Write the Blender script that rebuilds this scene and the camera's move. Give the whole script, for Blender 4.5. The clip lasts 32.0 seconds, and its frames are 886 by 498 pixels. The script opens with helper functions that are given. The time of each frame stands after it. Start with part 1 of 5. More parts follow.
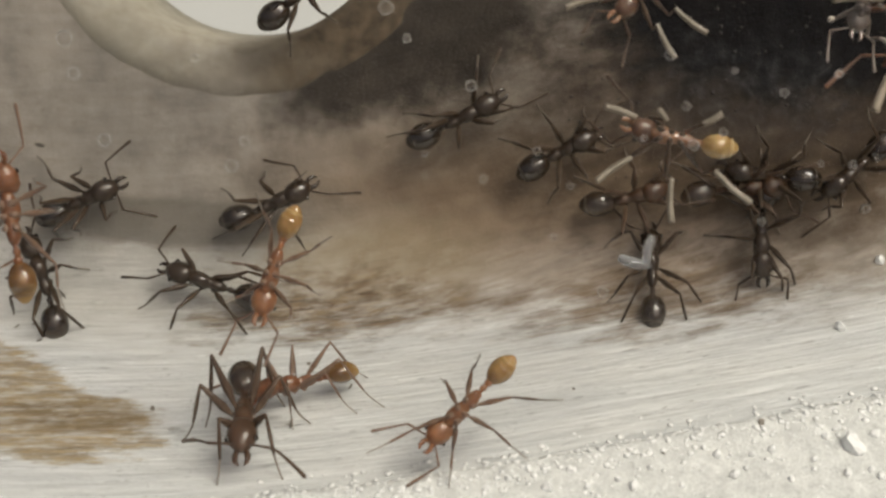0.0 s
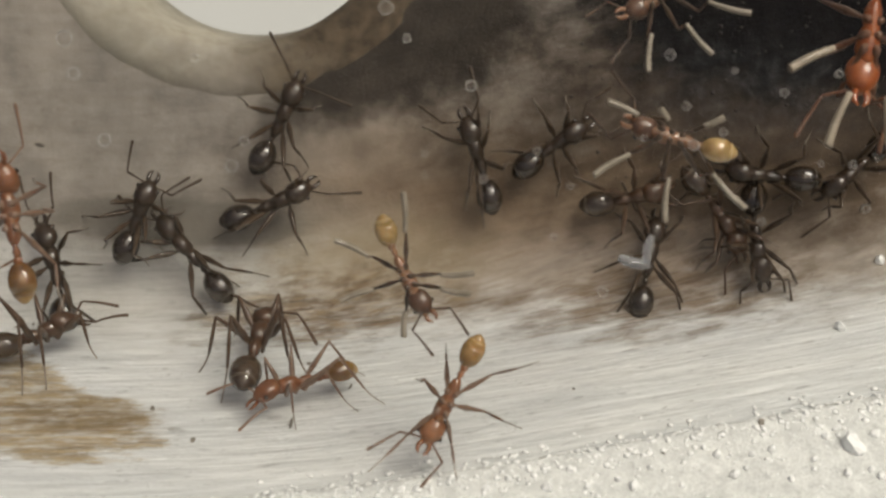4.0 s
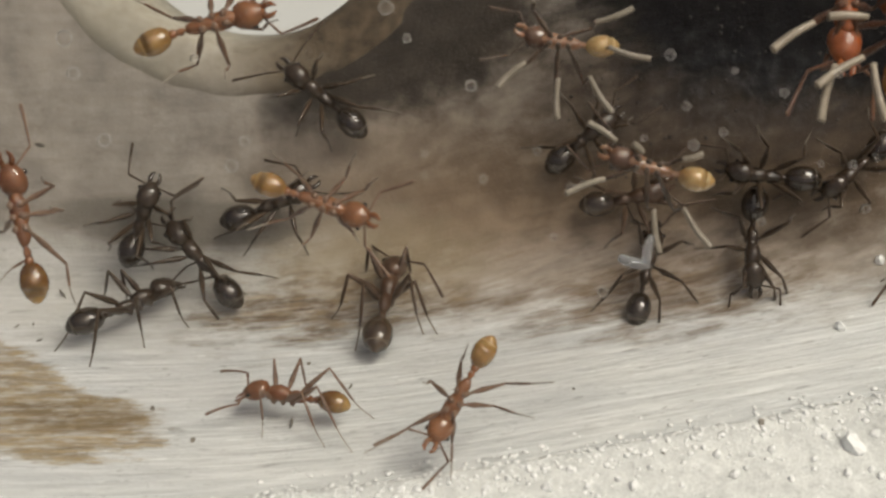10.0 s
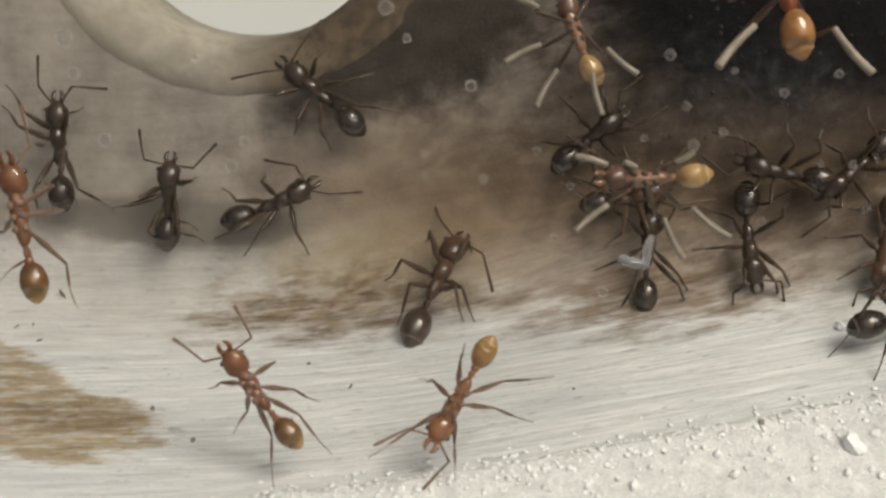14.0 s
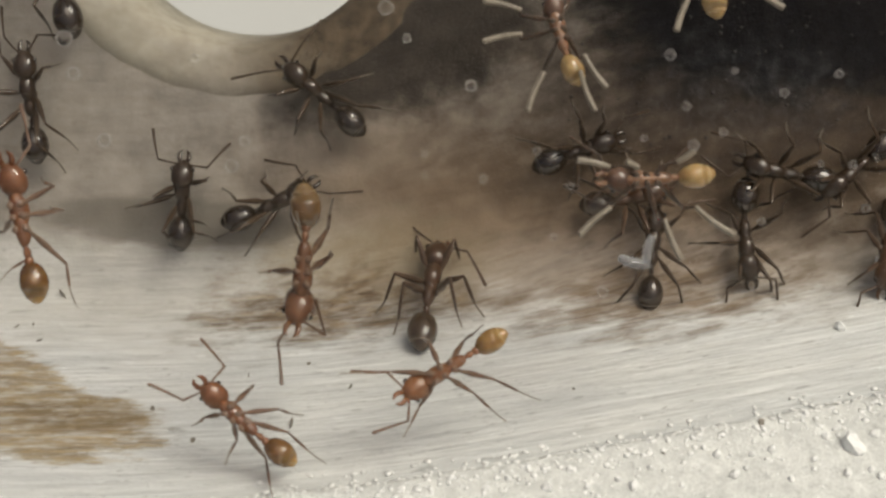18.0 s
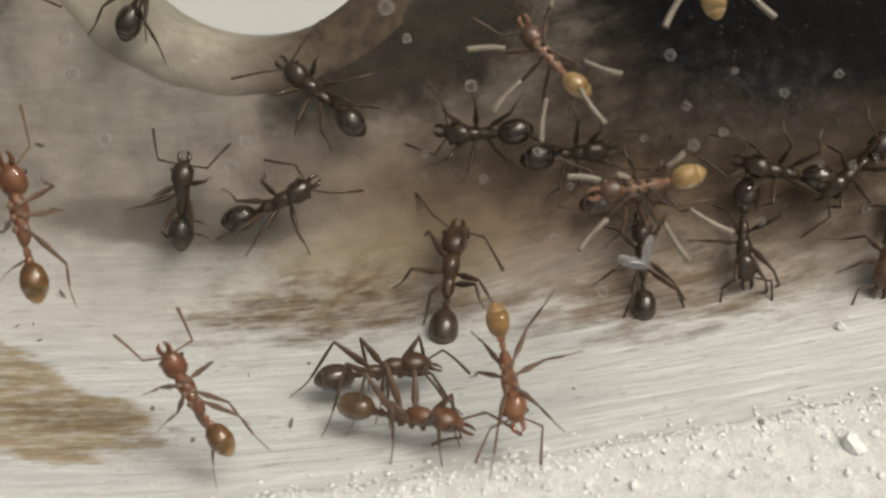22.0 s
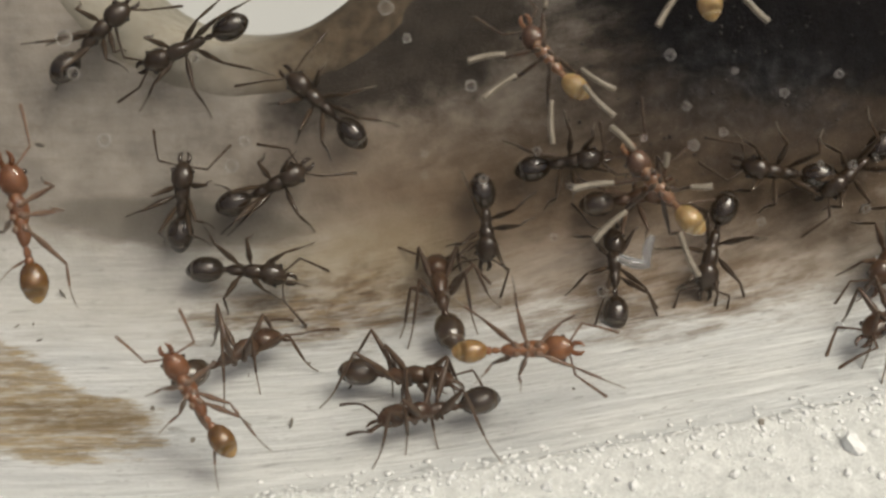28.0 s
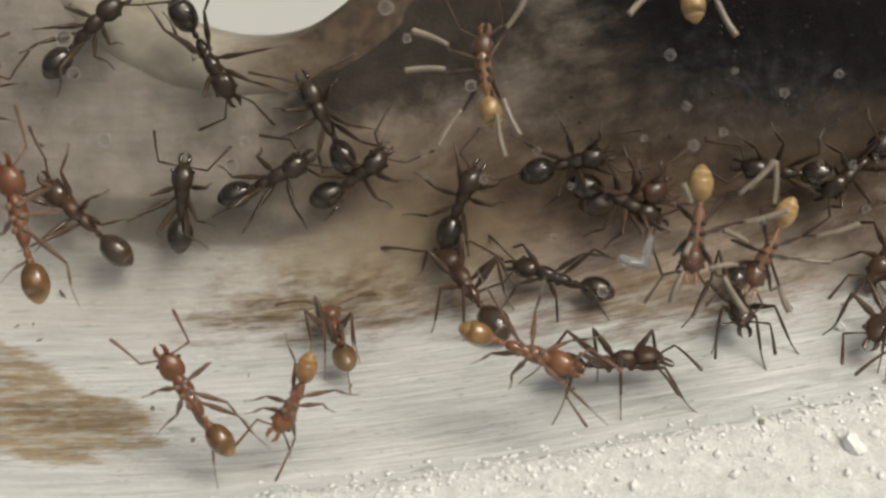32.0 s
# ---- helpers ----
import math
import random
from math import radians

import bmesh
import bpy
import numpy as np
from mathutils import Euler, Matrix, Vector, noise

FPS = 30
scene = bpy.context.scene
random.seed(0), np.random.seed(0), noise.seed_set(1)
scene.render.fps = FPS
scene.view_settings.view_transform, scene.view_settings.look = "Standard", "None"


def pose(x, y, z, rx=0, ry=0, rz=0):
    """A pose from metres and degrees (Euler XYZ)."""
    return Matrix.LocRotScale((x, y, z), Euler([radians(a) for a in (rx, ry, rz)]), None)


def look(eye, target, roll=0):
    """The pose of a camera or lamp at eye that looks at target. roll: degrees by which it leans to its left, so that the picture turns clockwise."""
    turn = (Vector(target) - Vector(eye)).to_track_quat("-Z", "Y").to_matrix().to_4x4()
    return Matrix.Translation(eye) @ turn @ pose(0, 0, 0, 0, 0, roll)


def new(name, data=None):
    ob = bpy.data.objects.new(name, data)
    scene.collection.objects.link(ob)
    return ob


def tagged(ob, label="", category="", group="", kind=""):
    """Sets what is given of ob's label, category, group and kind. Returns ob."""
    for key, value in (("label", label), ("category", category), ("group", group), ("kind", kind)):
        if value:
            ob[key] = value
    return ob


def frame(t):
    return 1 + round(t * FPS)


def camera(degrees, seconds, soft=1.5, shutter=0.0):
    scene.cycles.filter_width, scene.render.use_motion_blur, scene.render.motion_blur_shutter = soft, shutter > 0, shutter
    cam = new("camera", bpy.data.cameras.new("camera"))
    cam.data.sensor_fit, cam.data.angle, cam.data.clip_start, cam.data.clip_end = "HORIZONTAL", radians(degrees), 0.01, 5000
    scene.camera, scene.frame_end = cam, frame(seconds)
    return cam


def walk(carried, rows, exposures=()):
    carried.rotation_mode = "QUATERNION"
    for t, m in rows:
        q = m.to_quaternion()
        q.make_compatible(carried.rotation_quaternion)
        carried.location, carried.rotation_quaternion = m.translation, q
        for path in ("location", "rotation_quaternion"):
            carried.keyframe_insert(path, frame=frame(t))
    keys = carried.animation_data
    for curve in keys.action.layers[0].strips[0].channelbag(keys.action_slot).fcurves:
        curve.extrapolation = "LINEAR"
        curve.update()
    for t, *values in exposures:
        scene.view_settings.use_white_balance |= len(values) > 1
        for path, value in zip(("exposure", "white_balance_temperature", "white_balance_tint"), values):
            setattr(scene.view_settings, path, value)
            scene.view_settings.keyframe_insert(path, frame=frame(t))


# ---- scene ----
import collections

MM = 0.001
cam = camera(39, 32.0, soft=2.5)
cam.data.dof.use_dof, cam.data.dof.focus_distance, cam.data.dof.aperture_fstop = True, 0.0460, 105
VIEW = look((0, -38.302 * MM, 32.139 * MM), (0, 0, 0))
walk(cam, [(0, VIEW), (32.0, VIEW)], exposures=[(0, -0.43, 6940, 6), (32.0, -0.43, 6940, 6)])

# ---- light: soft room daylight, a broad lamp-like sun from above ----
world = bpy.data.worlds.new("room_daylight")
scene.world = world
world.use_nodes = True
wn = world.node_tree
sky = wn.nodes.new("ShaderNodeTexSky")
sky.sky_type, sky.sun_disc = "NISHITA", False
sky.air_density, sky.dust_density, sky.ozone_density = 0.45, 5.0, 0.4
sky.sun_elevation, sky.sun_rotation = radians(62), radians(150)
wn.links.new(sky.outputs[0], wn.nodes["Background"].inputs["Color"])
wn.nodes["Background"].inputs["Strength"].default_value = 0.098
sun = new("sun", bpy.data.lights.new("sun", "SUN"))
sun.data.energy, sun.data.angle, sun.data.color = 0.40, radians(85), (1.0, 0.94, 0.85)
sun.matrix_world = look((0.3, -0.1, 1.0), (0, 0, 0))
# the daylight panel beside the lens that glints on every shell
lamp = new("panel_lamp", bpy.data.lights.new("panel_lamp", "AREA"))
lamp.data.shape, lamp.data.size, lamp.data.size_y = "RECTANGLE", 0.062, 0.086
lamp.data.energy, lamp.data.color = 0.225, (1.0, 0.96, 0.90)
lamp.matrix_world = look((0.069, -0.022, 0.132), (0.002, 0, 0))


# ---- materials ----
def shader(name, rough=0.5, metal=0.0):
    m = bpy.data.materials.new(name)
    m.use_nodes = True
    nt = m.node_tree
    bsdf = nt.nodes["Principled BSDF"]
    bsdf.inputs["Roughness"].default_value = rough
    bsdf.inputs["Metallic"].default_value = metal
    return m, nt, bsdf


def node(nt, kind, **values):
    n = nt.nodes.new(kind)
    for key, value in values.items():
        n.inputs[key.replace("_", " ")].default_value = value
    return n


def maths(nt, op, a, b=None, clamp=False):
    n = nt.nodes.new("ShaderNodeMath")
    n.operation, n.use_clamp = op, clamp
    for i, v in enumerate((a, b)):
        if v is None:
            continue
        if isinstance(v, (int, float)):
            n.inputs[i].default_value = v
        else:
            nt.links.new(v, n.inputs[i])
    return n.outputs[0]


def ramp(nt, fac, stops):
    n = nt.nodes.new("ShaderNodeValToRGB")
    while len(n.color_ramp.elements) < len(stops):
        n.color_ramp.elements.new(0.5)
    for e, (p, c) in zip(n.color_ramp.elements, stops):
        e.position, e.color = p, (*c, 1)
    nt.links.new(fac, n.inputs[0])
    return n.outputs[0]


def mixed(nt, fac, a, b, kind="MIX"):
    n = nt.nodes.new("ShaderNodeMix")
    n.data_type, n.blend_type = "RGBA", kind
    for i, v in ((0, fac), (6, a), (7, b)):
        if isinstance(v, (int, float)):
            n.inputs[i].default_value = v
        elif isinstance(v, tuple):
            n.inputs[i].default_value = (*v, 1)
        else:
            nt.links.new(v, n.inputs[i])
    return n.outputs[2]


def grain(nt, vec, scale, detail=4.0, rough=0.55, distort=0.0):
    n = node(nt, "ShaderNodeTexNoise", Scale=scale, Detail=detail, Roughness=rough, Distortion=distort)
    nt.links.new(vec, n.inputs["Vector"])
    return n.outputs["Fac"]


def vector(nt, x, y, z):
    n = nt.nodes.new("ShaderNodeCombineXYZ")
    for i, v in enumerate((x, y, z)):
        if isinstance(v, (int, float)):
            n.inputs[i].default_value = v
        else:
            nt.links.new(v, n.inputs[i])
    return n.outputs[0]


def bump(nt, bsdf, fac, strength, depth):
    n = node(nt, "ShaderNodeBump", Strength=strength, Distance=depth)
    nt.links.new(fac, n.inputs["Height"])
    nt.links.new(n.outputs[0], bsdf.inputs["Normal"])


def plan_coords(nt):
    """Millimetres: x, y, z, the height s up the sloping nest, and v, the distance from the curved front edge."""
    tc = nt.nodes.new("ShaderNodeTexCoord")
    sep = nt.nodes.new("ShaderNodeSeparateXYZ")
    nt.links.new(tc.outputs["Object"], sep.inputs[0])
    x, y, z = (maths(nt, "MULTIPLY", sep.outputs[i], 1000.0) for i in range(3))
    s = maths(nt, "ADD", maths(nt, "MULTIPLY", y, 0.643), maths(nt, "MULTIPLY", z, 0.766))
    ex = maths(nt, "EXPONENT", maths(nt, "DIVIDE", maths(nt, "ADD", x, 5.0), 3.0))
    curve = maths(nt, "MULTIPLY", maths(nt, "LOGARITHM", maths(nt, "ADD", ex, 1.0), 2.718282), 0.705)
    v = maths(nt, "SUBTRACT", y, curve)
    return x, y, z, s, v


def stain(nt, x, s, noise_fac, cx, cs, rx, rs, soft, ragged, turn=0.0):
    """A blot of its own ragged outline round (cx, cs): stains, painted shade."""
    dx, ds = maths(nt, "SUBTRACT", x, cx), maths(nt, "SUBTRACT", s, cs)
    c, k = math.cos(radians(turn)), math.sin(radians(turn))
    a = maths(nt, "DIVIDE", maths(nt, "ADD", maths(nt, "MULTIPLY", dx, c), maths(nt, "MULTIPLY", ds, k)), rx)
    b = maths(nt, "DIVIDE", maths(nt, "SUBTRACT", maths(nt, "MULTIPLY", ds, c), maths(nt, "MULTIPLY", dx, k)), rs)
    d = maths(nt, "SQRT", maths(nt, "ADD", maths(nt, "MULTIPLY", a, a), maths(nt, "MULTIPLY", b, b)))
    d = maths(nt, "ADD", d, maths(nt, "MULTIPLY", maths(nt, "SUBTRACT", noise_fac, 0.5), ragged))
    n = nt.nodes.new("ShaderNodeMapRange")
    n.interpolation_type = "SMOOTHSTEP"
    nt.links.new(d, n.inputs[0])
    for i, value in enumerate((1 + soft, 1 - soft, 0.0, 1.0)):
        n.inputs[i + 1].default_value = value
    return n.outputs[0]


def nest_material():
    m, nt, bsdf = shader("stained_shaded_plaster", 0.55)
    x, y, z, s, v = plan_coords(nt)
    streak = grain(nt, vector(nt, maths(nt, "MULTIPLY", x, 0.10), maths(nt, "MULTIPLY", v, 2.6), maths(nt, "MULTIPLY", z, 0.6)), 1.0, 6, 0.62)
    fine = grain(nt, vector(nt, maths(nt, "MULTIPLY", x, 0.35), maths(nt, "MULTIPLY", v, 9.0), z), 1.0, 3, 0.6)
    blotch = grain(nt, vector(nt, x, s, 0.0), 0.55, 6, 0.62)
    ragged = grain(nt, vector(nt, maths(nt, "MULTIPLY", x, 0.55), maths(nt, "MULTIPLY", v, 1.6), z), 0.9, 7, 0.66)
    speck = grain(nt, vector(nt, x, y, z), 7.0, 3, 0.5)
    base = ramp(nt, streak, [(0.28, (0.58, 0.575, 0.555)), (0.45, (0.68, 0.675, 0.655)), (0.72, (0.77, 0.765, 0.745))])
    base = mixed(nt, 0.55, base, ramp(nt, fine, [(0.32, (0.47, 0.475, 0.465)), (0.68, (0.84, 0.835, 0.82))]))
    dent = grain(nt, vector(nt, maths(nt, "MULTIPLY", x, 0.9), maths(nt, "MULTIPLY", v, 2.6), 9.0), 1.0, 3, 0.5)
    base = mixed(nt, 0.55, base, mixed(nt, 1.0, base, ramp(nt, dent, [(0.30, (0.45, 0.45, 0.44)), (0.35, (1.0, 1.0, 1.0)), (0.66, (1.0, 1.0, 1.0)), (0.71, (1.25, 1.25, 1.25))]), "MULTIPLY"))
    chip = ramp(nt, grain(nt, vector(nt, maths(nt, "MULTIPLY", x, 0.75), maths(nt, "MULTIPLY", v, 2.0), 6.0), 1.0, 6, 0.66), [(0.36, (0.3, 0.3, 0.3)), (0.56, (1.0, 1.0, 1.0))])
    pit = ramp(nt, speck, [(0.27, (0.0, 0.0, 0.0)), (0.34, (1.0, 1.0, 1.0))])
    base = mixed(nt, 0.35, base, mixed(nt, 1.0, base, pit, "MULTIPLY"))
    nick = grain(nt, vector(nt, maths(nt, "MULTIPLY", x, 0.45), maths(nt, "MULTIPLY", v, 5.0), 4.0), 1.0, 5, 0.7)
    base = mixed(nt, 0.5, base, mixed(nt, 1.0, base, ramp(nt, nick, [(0.30, (0.25, 0.24, 0.22)), (0.40, (1.0, 1.0, 1.0)), (0.66, (1.0, 1.0, 1.0)), (0.74, (1.22, 1.22, 1.22))]), "MULTIPLY"))
    cool = grain(nt, vector(nt, maths(nt, "MULTIPLY", x, 0.12), maths(nt, "MULTIPLY", v, 0.5), 0.0), 1.0, 4, 0.55)
    base = mixed(nt, 0.6, base, mixed(nt, 1.0, base, ramp(nt, cool, [(0.35, (0.83, 0.88, 0.915)), (0.65, (0.965, 1.0, 1.01))]), "MULTIPLY"))
    dash = grain(nt, vector(nt, maths(nt, "MULTIPLY", x, 1.5), maths(nt, "MULTIPLY", v, 7.0), 31.0), 1.0, 2, 0.5)
    base = mixed(nt, 0.8, base, mixed(nt, 1.0, base, ramp(nt, dash, [(0.27, (0.52, 0.52, 0.51)), (0.32, (1.0, 1.0, 1.0)), (0.69, (1.0, 1.0, 1.0)), (0.74, (1.3, 1.3, 1.3))]), "MULTIPLY"))
    # shade on the steep back wall, painted into its colour as greying
    wall_shade = stain(nt, x, s, ragged, -6.0, 8.5, 40.0, 8.6, 0.13, 0.16)
    col = mixed(nt, maths(nt, "MULTIPLY", wall_shade, 0.86), base, ramp(nt, blotch, [(0.36, (0.172, 0.144, 0.114)), (0.64, (0.305, 0.264, 0.216))]))
    # earth-brown wash across the middle and the far side
    wash = stain(nt, x, s, ragged, 7.04, 1.04, 13.5, 3.37, 0.40, 1.0, 4)
    col = mixed(nt, maths(nt, "MULTIPLY", wash, 0.74), col, ramp(nt, ragged, [(0.35, (0.150, 0.098, 0.058)), (0.65, (0.290, 0.198, 0.118))]))
    tan = stain(nt, x, s, blotch, -1.2, 3.0, 6.0, 2.8, 0.7, 1.0, 0)
    col = mixed(nt, maths(nt, "MULTIPLY", tan, 0.68), col, ramp(nt, blotch, [(0.36, (0.136, 0.096, 0.062)), (0.64, (0.228, 0.168, 0.112))]))
    # the wall's shade, painted on down the floor as a grey veil
    veil = stain(nt, x, s, ragged, -11.03, -0.92, 8.4, 2.4, 0.6, 1.0, 4)
    col = mixed(nt, maths(nt, "MULTIPLY", veil, 0.62), col, ramp(nt, blotch, [(0.3, (0.30, 0.28, 0.235)), (0.7, (0.46, 0.44, 0.39))]))
    veil = stain(nt, x, s, ragged, 1.58, -3.68, 13.6, 3.8, 0.8, 0.9, 6)
    col = mixed(nt, maths(nt, "MULTIPLY", veil, 0.35), col, mixed(nt, 1.0, col, (0.73, 0.72, 0.685), "MULTIPLY"))
    yellow = stain(nt, x, s, ragged, -2.72, -0.62, 4.4, 1.67, 0.6, 1.5, 3)
    col = mixed(nt, maths(nt, "MULTIPLY", yellow, 0.55), col, ramp(nt, chip, [(0.2, (0.38, 0.315, 0.21)), (1.0, (0.27, 0.205, 0.115))]))
    crust = stain(nt, x, s, ragged, -4.91, -2.39, 4.7, 1.22, 0.5, 2.6, 4)
    col = mixed(nt, maths(nt, "MULTIPLY", maths(nt, "MULTIPLY", crust, chip), 0.88), col, ramp(nt, fine, [(0.3, (0.070, 0.043, 0.023)), (0.7, (0.185, 0.126, 0.073))]))
    crust2 = stain(nt, x, s, ragged, 9.04, -1.67, 5.0, 1.36, 0.45, 2.6, 8)
    col = mixed(nt, maths(nt, "MULTIPLY", maths(nt, "MULTIPLY", crust2, chip), 0.8), col, ramp(nt, fine, [(0.3, (0.090, 0.056, 0.032)), (0.7, (0.235, 0.165, 0.10))]))
    ochre = maths(nt, "MAXIMUM", stain(nt, x, s, ragged, -15.73, -5.19, 2.72, 1.05, 0.16, 1.5, -22), stain(nt, x, s, ragged, -13.12, -6.19, 3.2, 0.91, 0.16, 1.7, -3))
    col = mixed(nt, maths(nt, "MULTIPLY", maths(nt, "MULTIPLY", ochre, maths(nt, "ADD", maths(nt, "MULTIPLY", chip, 0.8), 0.2)), 0.85), col, ramp(nt, fine, [(0.3, (0.17, 0.115, 0.052)), (0.7, (0.37, 0.28, 0.15))]))
    flake = grain(nt, vector(nt, maths(nt, "MULTIPLY", x, 0.9), maths(nt, "MULTIPLY", v, 4.2), 13.0), 1.0, 6, 0.72)
    col = mixed(nt, maths(nt, "MULTIPLY", maths(nt, "MULTIPLY", maths(nt, "MAXIMUM", ochre, maths(nt, "MULTIPLY", crust, 0.4)), 0.8), ramp(nt, flake, [(0.50, (0.0, 0.0, 0.0)), (0.60, (1.0, 1.0, 1.0))])), col, ramp(nt, chip, [(0.2, (0.50, 0.42, 0.29)), (1.0, (0.36, 0.275, 0.155))]))
    streak2 = stain(nt, x, s, ragged, -13.06, -5.96, 3.0, 0.44, 0.5, 1.6, -3)
    col = mixed(nt, maths(nt, "MULTIPLY", maths(nt, "MULTIPLY", streak2, chip), 0.7), col, (0.15, 0.105, 0.055))
    edge = stain(nt, x, s, ragged, 18.69, 0.21, 6.7, 1.95, 0.55, 1.2, 8)
    col = mixed(nt, maths(nt, "MULTIPLY", edge, 0.7), col, ramp(nt, chip, [(0.2, (0.26, 0.215, 0.165)), (1.0, (0.15, 0.115, 0.082))]))
    # shade along the corner of floor and wall, painted as a dark band
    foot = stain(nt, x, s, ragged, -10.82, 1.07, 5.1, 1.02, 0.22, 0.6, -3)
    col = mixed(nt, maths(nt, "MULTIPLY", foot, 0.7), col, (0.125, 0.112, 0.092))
    # damp soil smeared over the far corner, the recess's shade put into its colour
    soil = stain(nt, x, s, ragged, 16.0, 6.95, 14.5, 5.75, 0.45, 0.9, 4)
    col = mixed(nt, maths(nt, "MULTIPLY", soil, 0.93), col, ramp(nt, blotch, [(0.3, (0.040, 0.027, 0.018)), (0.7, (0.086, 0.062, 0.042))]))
    # blackest core: no hollow is modelled, its dark is colour alone
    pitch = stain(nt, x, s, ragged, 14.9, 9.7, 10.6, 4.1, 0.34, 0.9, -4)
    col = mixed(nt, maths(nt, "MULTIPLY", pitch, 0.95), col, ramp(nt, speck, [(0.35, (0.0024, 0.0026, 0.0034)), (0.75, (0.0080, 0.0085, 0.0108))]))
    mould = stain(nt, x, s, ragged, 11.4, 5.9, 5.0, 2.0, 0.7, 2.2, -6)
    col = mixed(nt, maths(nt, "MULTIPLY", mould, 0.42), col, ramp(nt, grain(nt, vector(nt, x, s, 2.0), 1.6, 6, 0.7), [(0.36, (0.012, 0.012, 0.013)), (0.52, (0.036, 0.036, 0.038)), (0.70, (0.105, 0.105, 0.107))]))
    # shade of an undercut beside the bore, painted on the wall as dark brown
    undercut_shade = maths(nt, "MAXIMUM", stain(nt, x, s, blotch, -0.9, 8.6, 5.0, 2.9, 0.35, 0.9, 18), stain(nt, x, s, blotch, -3.0, 6.65, 3.8, 1.45, 0.5, 1.1, 14))
    col = mixed(nt, maths(nt, "MULTIPLY", undercut_shade, 0.95), col, ramp(nt, blotch, [(0.3, (0.012, 0.009, 0.007)), (0.7, (0.046, 0.037, 0.029))]))
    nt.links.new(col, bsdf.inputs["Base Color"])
    rough = ramp(nt, blotch, [(0.3, (0.62, 0.62, 0.62)), (0.7, (0.85, 0.85, 0.85))])
    nt.links.new(maths(nt, "SUBTRACT", 0.16, maths(nt, "MULTIPLY", maths(nt, "MAXIMUM", pitch, soil), 0.13)), bsdf.inputs["Specular IOR Level"])
    nt.links.new(rough, bsdf.inputs["Roughness"])
    relief = maths(nt, "ADD", maths(nt, "MULTIPLY", fine, 0.6), maths(nt, "MULTIPLY", streak, 1.0))
    relief = maths(nt, "ADD", relief, maths(nt, "MULTIPLY", dent, 1.2))
    relief = maths(nt, "MULTIPLY", relief, maths(nt, "SUBTRACT", 1.0, maths(nt, "MULTIPLY", wall_shade, 0.8)))
    bump(nt, bsdf, maths(nt, "ADD", relief, maths(nt, "MULTIPLY", speck, 0.25)), 0.45, 0.0002)
    return m


def ledge_material():
    m, nt, bsdf = shader("granular_plaster", 0.6)
    x, y, z, s, v = plan_coords(nt)
    vec = vector(nt, x, y, z)
    g = grain(nt, vec, 2.2, 6, 0.6)
    f = grain(nt, vec, 9.0, 3, 0.6)
    col = ramp(nt, g, [(0.36, (0.50, 0.51, 0.50)), (0.60, (0.70, 0.712, 0.69)), (0.70, (0.88, 0.89, 0.87))])
    col = mixed(nt, 0.4, col, ramp(nt, f, [(0.38, (0.48, 0.49, 0.467)), (0.62, (0.825, 0.84, 0.81))]))
    nt.links.new(col, bsdf.inputs["Base Color"])
    bump(nt, bsdf, maths(nt, "ADD", f, g), 0.4, 0.0002)
    return m


def collar_material():
    """Chalky plaster, browned on one side; the wall's painted shade carries on round it."""
    m, nt, bsdf = shader("chalky_collar", 0.75)
    x, y, z, s, v = plan_coords(nt)
    vec = vector(nt, x, y, z)
    g, f, e = grain(nt, vec, 1.4, 6, 0.65), grain(nt, vec, 0.45, 6, 0.66), grain(nt, vec, 0.9, 6, 0.68)
    col = ramp(nt, g, [(0.34, (0.50, 0.455, 0.36)), (0.5, (0.68, 0.635, 0.53)), (0.66, (0.82, 0.785, 0.69))])
    # outside the chalk: the back wall's shade-painted grey
    bare = stain(nt, x, s, e, -9.3, 14.30, 6.5, 5.95, 0.34, 0.8)
    col = mixed(nt, bare, ramp(nt, f, [(0.3, (0.168, 0.147, 0.118)), (0.7, (0.292, 0.262, 0.218))]), col)
    tan = stain(nt, x, s, e, -4.6, 7.4, 3.0, 1.6, 0.6, 1.4)
    col = mixed(nt, maths(nt, "MULTIPLY", tan, 0.5), col, (0.22, 0.175, 0.12))
    brown = stain(nt, x, s, e, -1.9, 9.0, 5.6, 4.4, 0.5, 1.0)
    col = mixed(nt, maths(nt, "MULTIPLY", brown, 0.92), col, ramp(nt, g, [(0.36, (0.045, 0.032, 0.021)), (0.64, (0.125, 0.094, 0.060))]))
    grey = stain(nt, x, s, e, -13.6, 8.6, 3.2, 3.0, 0.6, 1.4)
    col = mixed(nt, maths(nt, "MULTIPLY", grey, 0.6), col, (0.27, 0.25, 0.20))
    nt.links.new(col, bsdf.inputs["Base Color"])
    bsdf.inputs["Specular IOR Level"].default_value = 0.16
    bump(nt, bsdf, g, 0.35, 0.0002)
    return m


def plain(name, low, high, scale=2.0, rough=0.5, relief=0.0, coat=0.0, mm=True):
    m, nt, bsdf = shader(name, rough)
    tc = nt.nodes.new("ShaderNodeTexCoord")
    mp = node(nt, "ShaderNodeMapping")
    mp.inputs["Scale"].default_value = (1000.0,) * 3 if mm else (1.0,) * 3
    nt.links.new(tc.outputs["Object"], mp.inputs["Vector"])
    g = grain(nt, mp.outputs[0], scale, 5, 0.6)
    nt.links.new(ramp(nt, g, [(0.3, low), (0.7, high)]), bsdf.inputs["Base Color"])
    if relief:
        bump(nt, bsdf, g, 0.4, relief)
    bsdf.inputs["Coat Weight"].default_value = coat
    bsdf.inputs["Coat Roughness"].default_value = 0.12
    return m


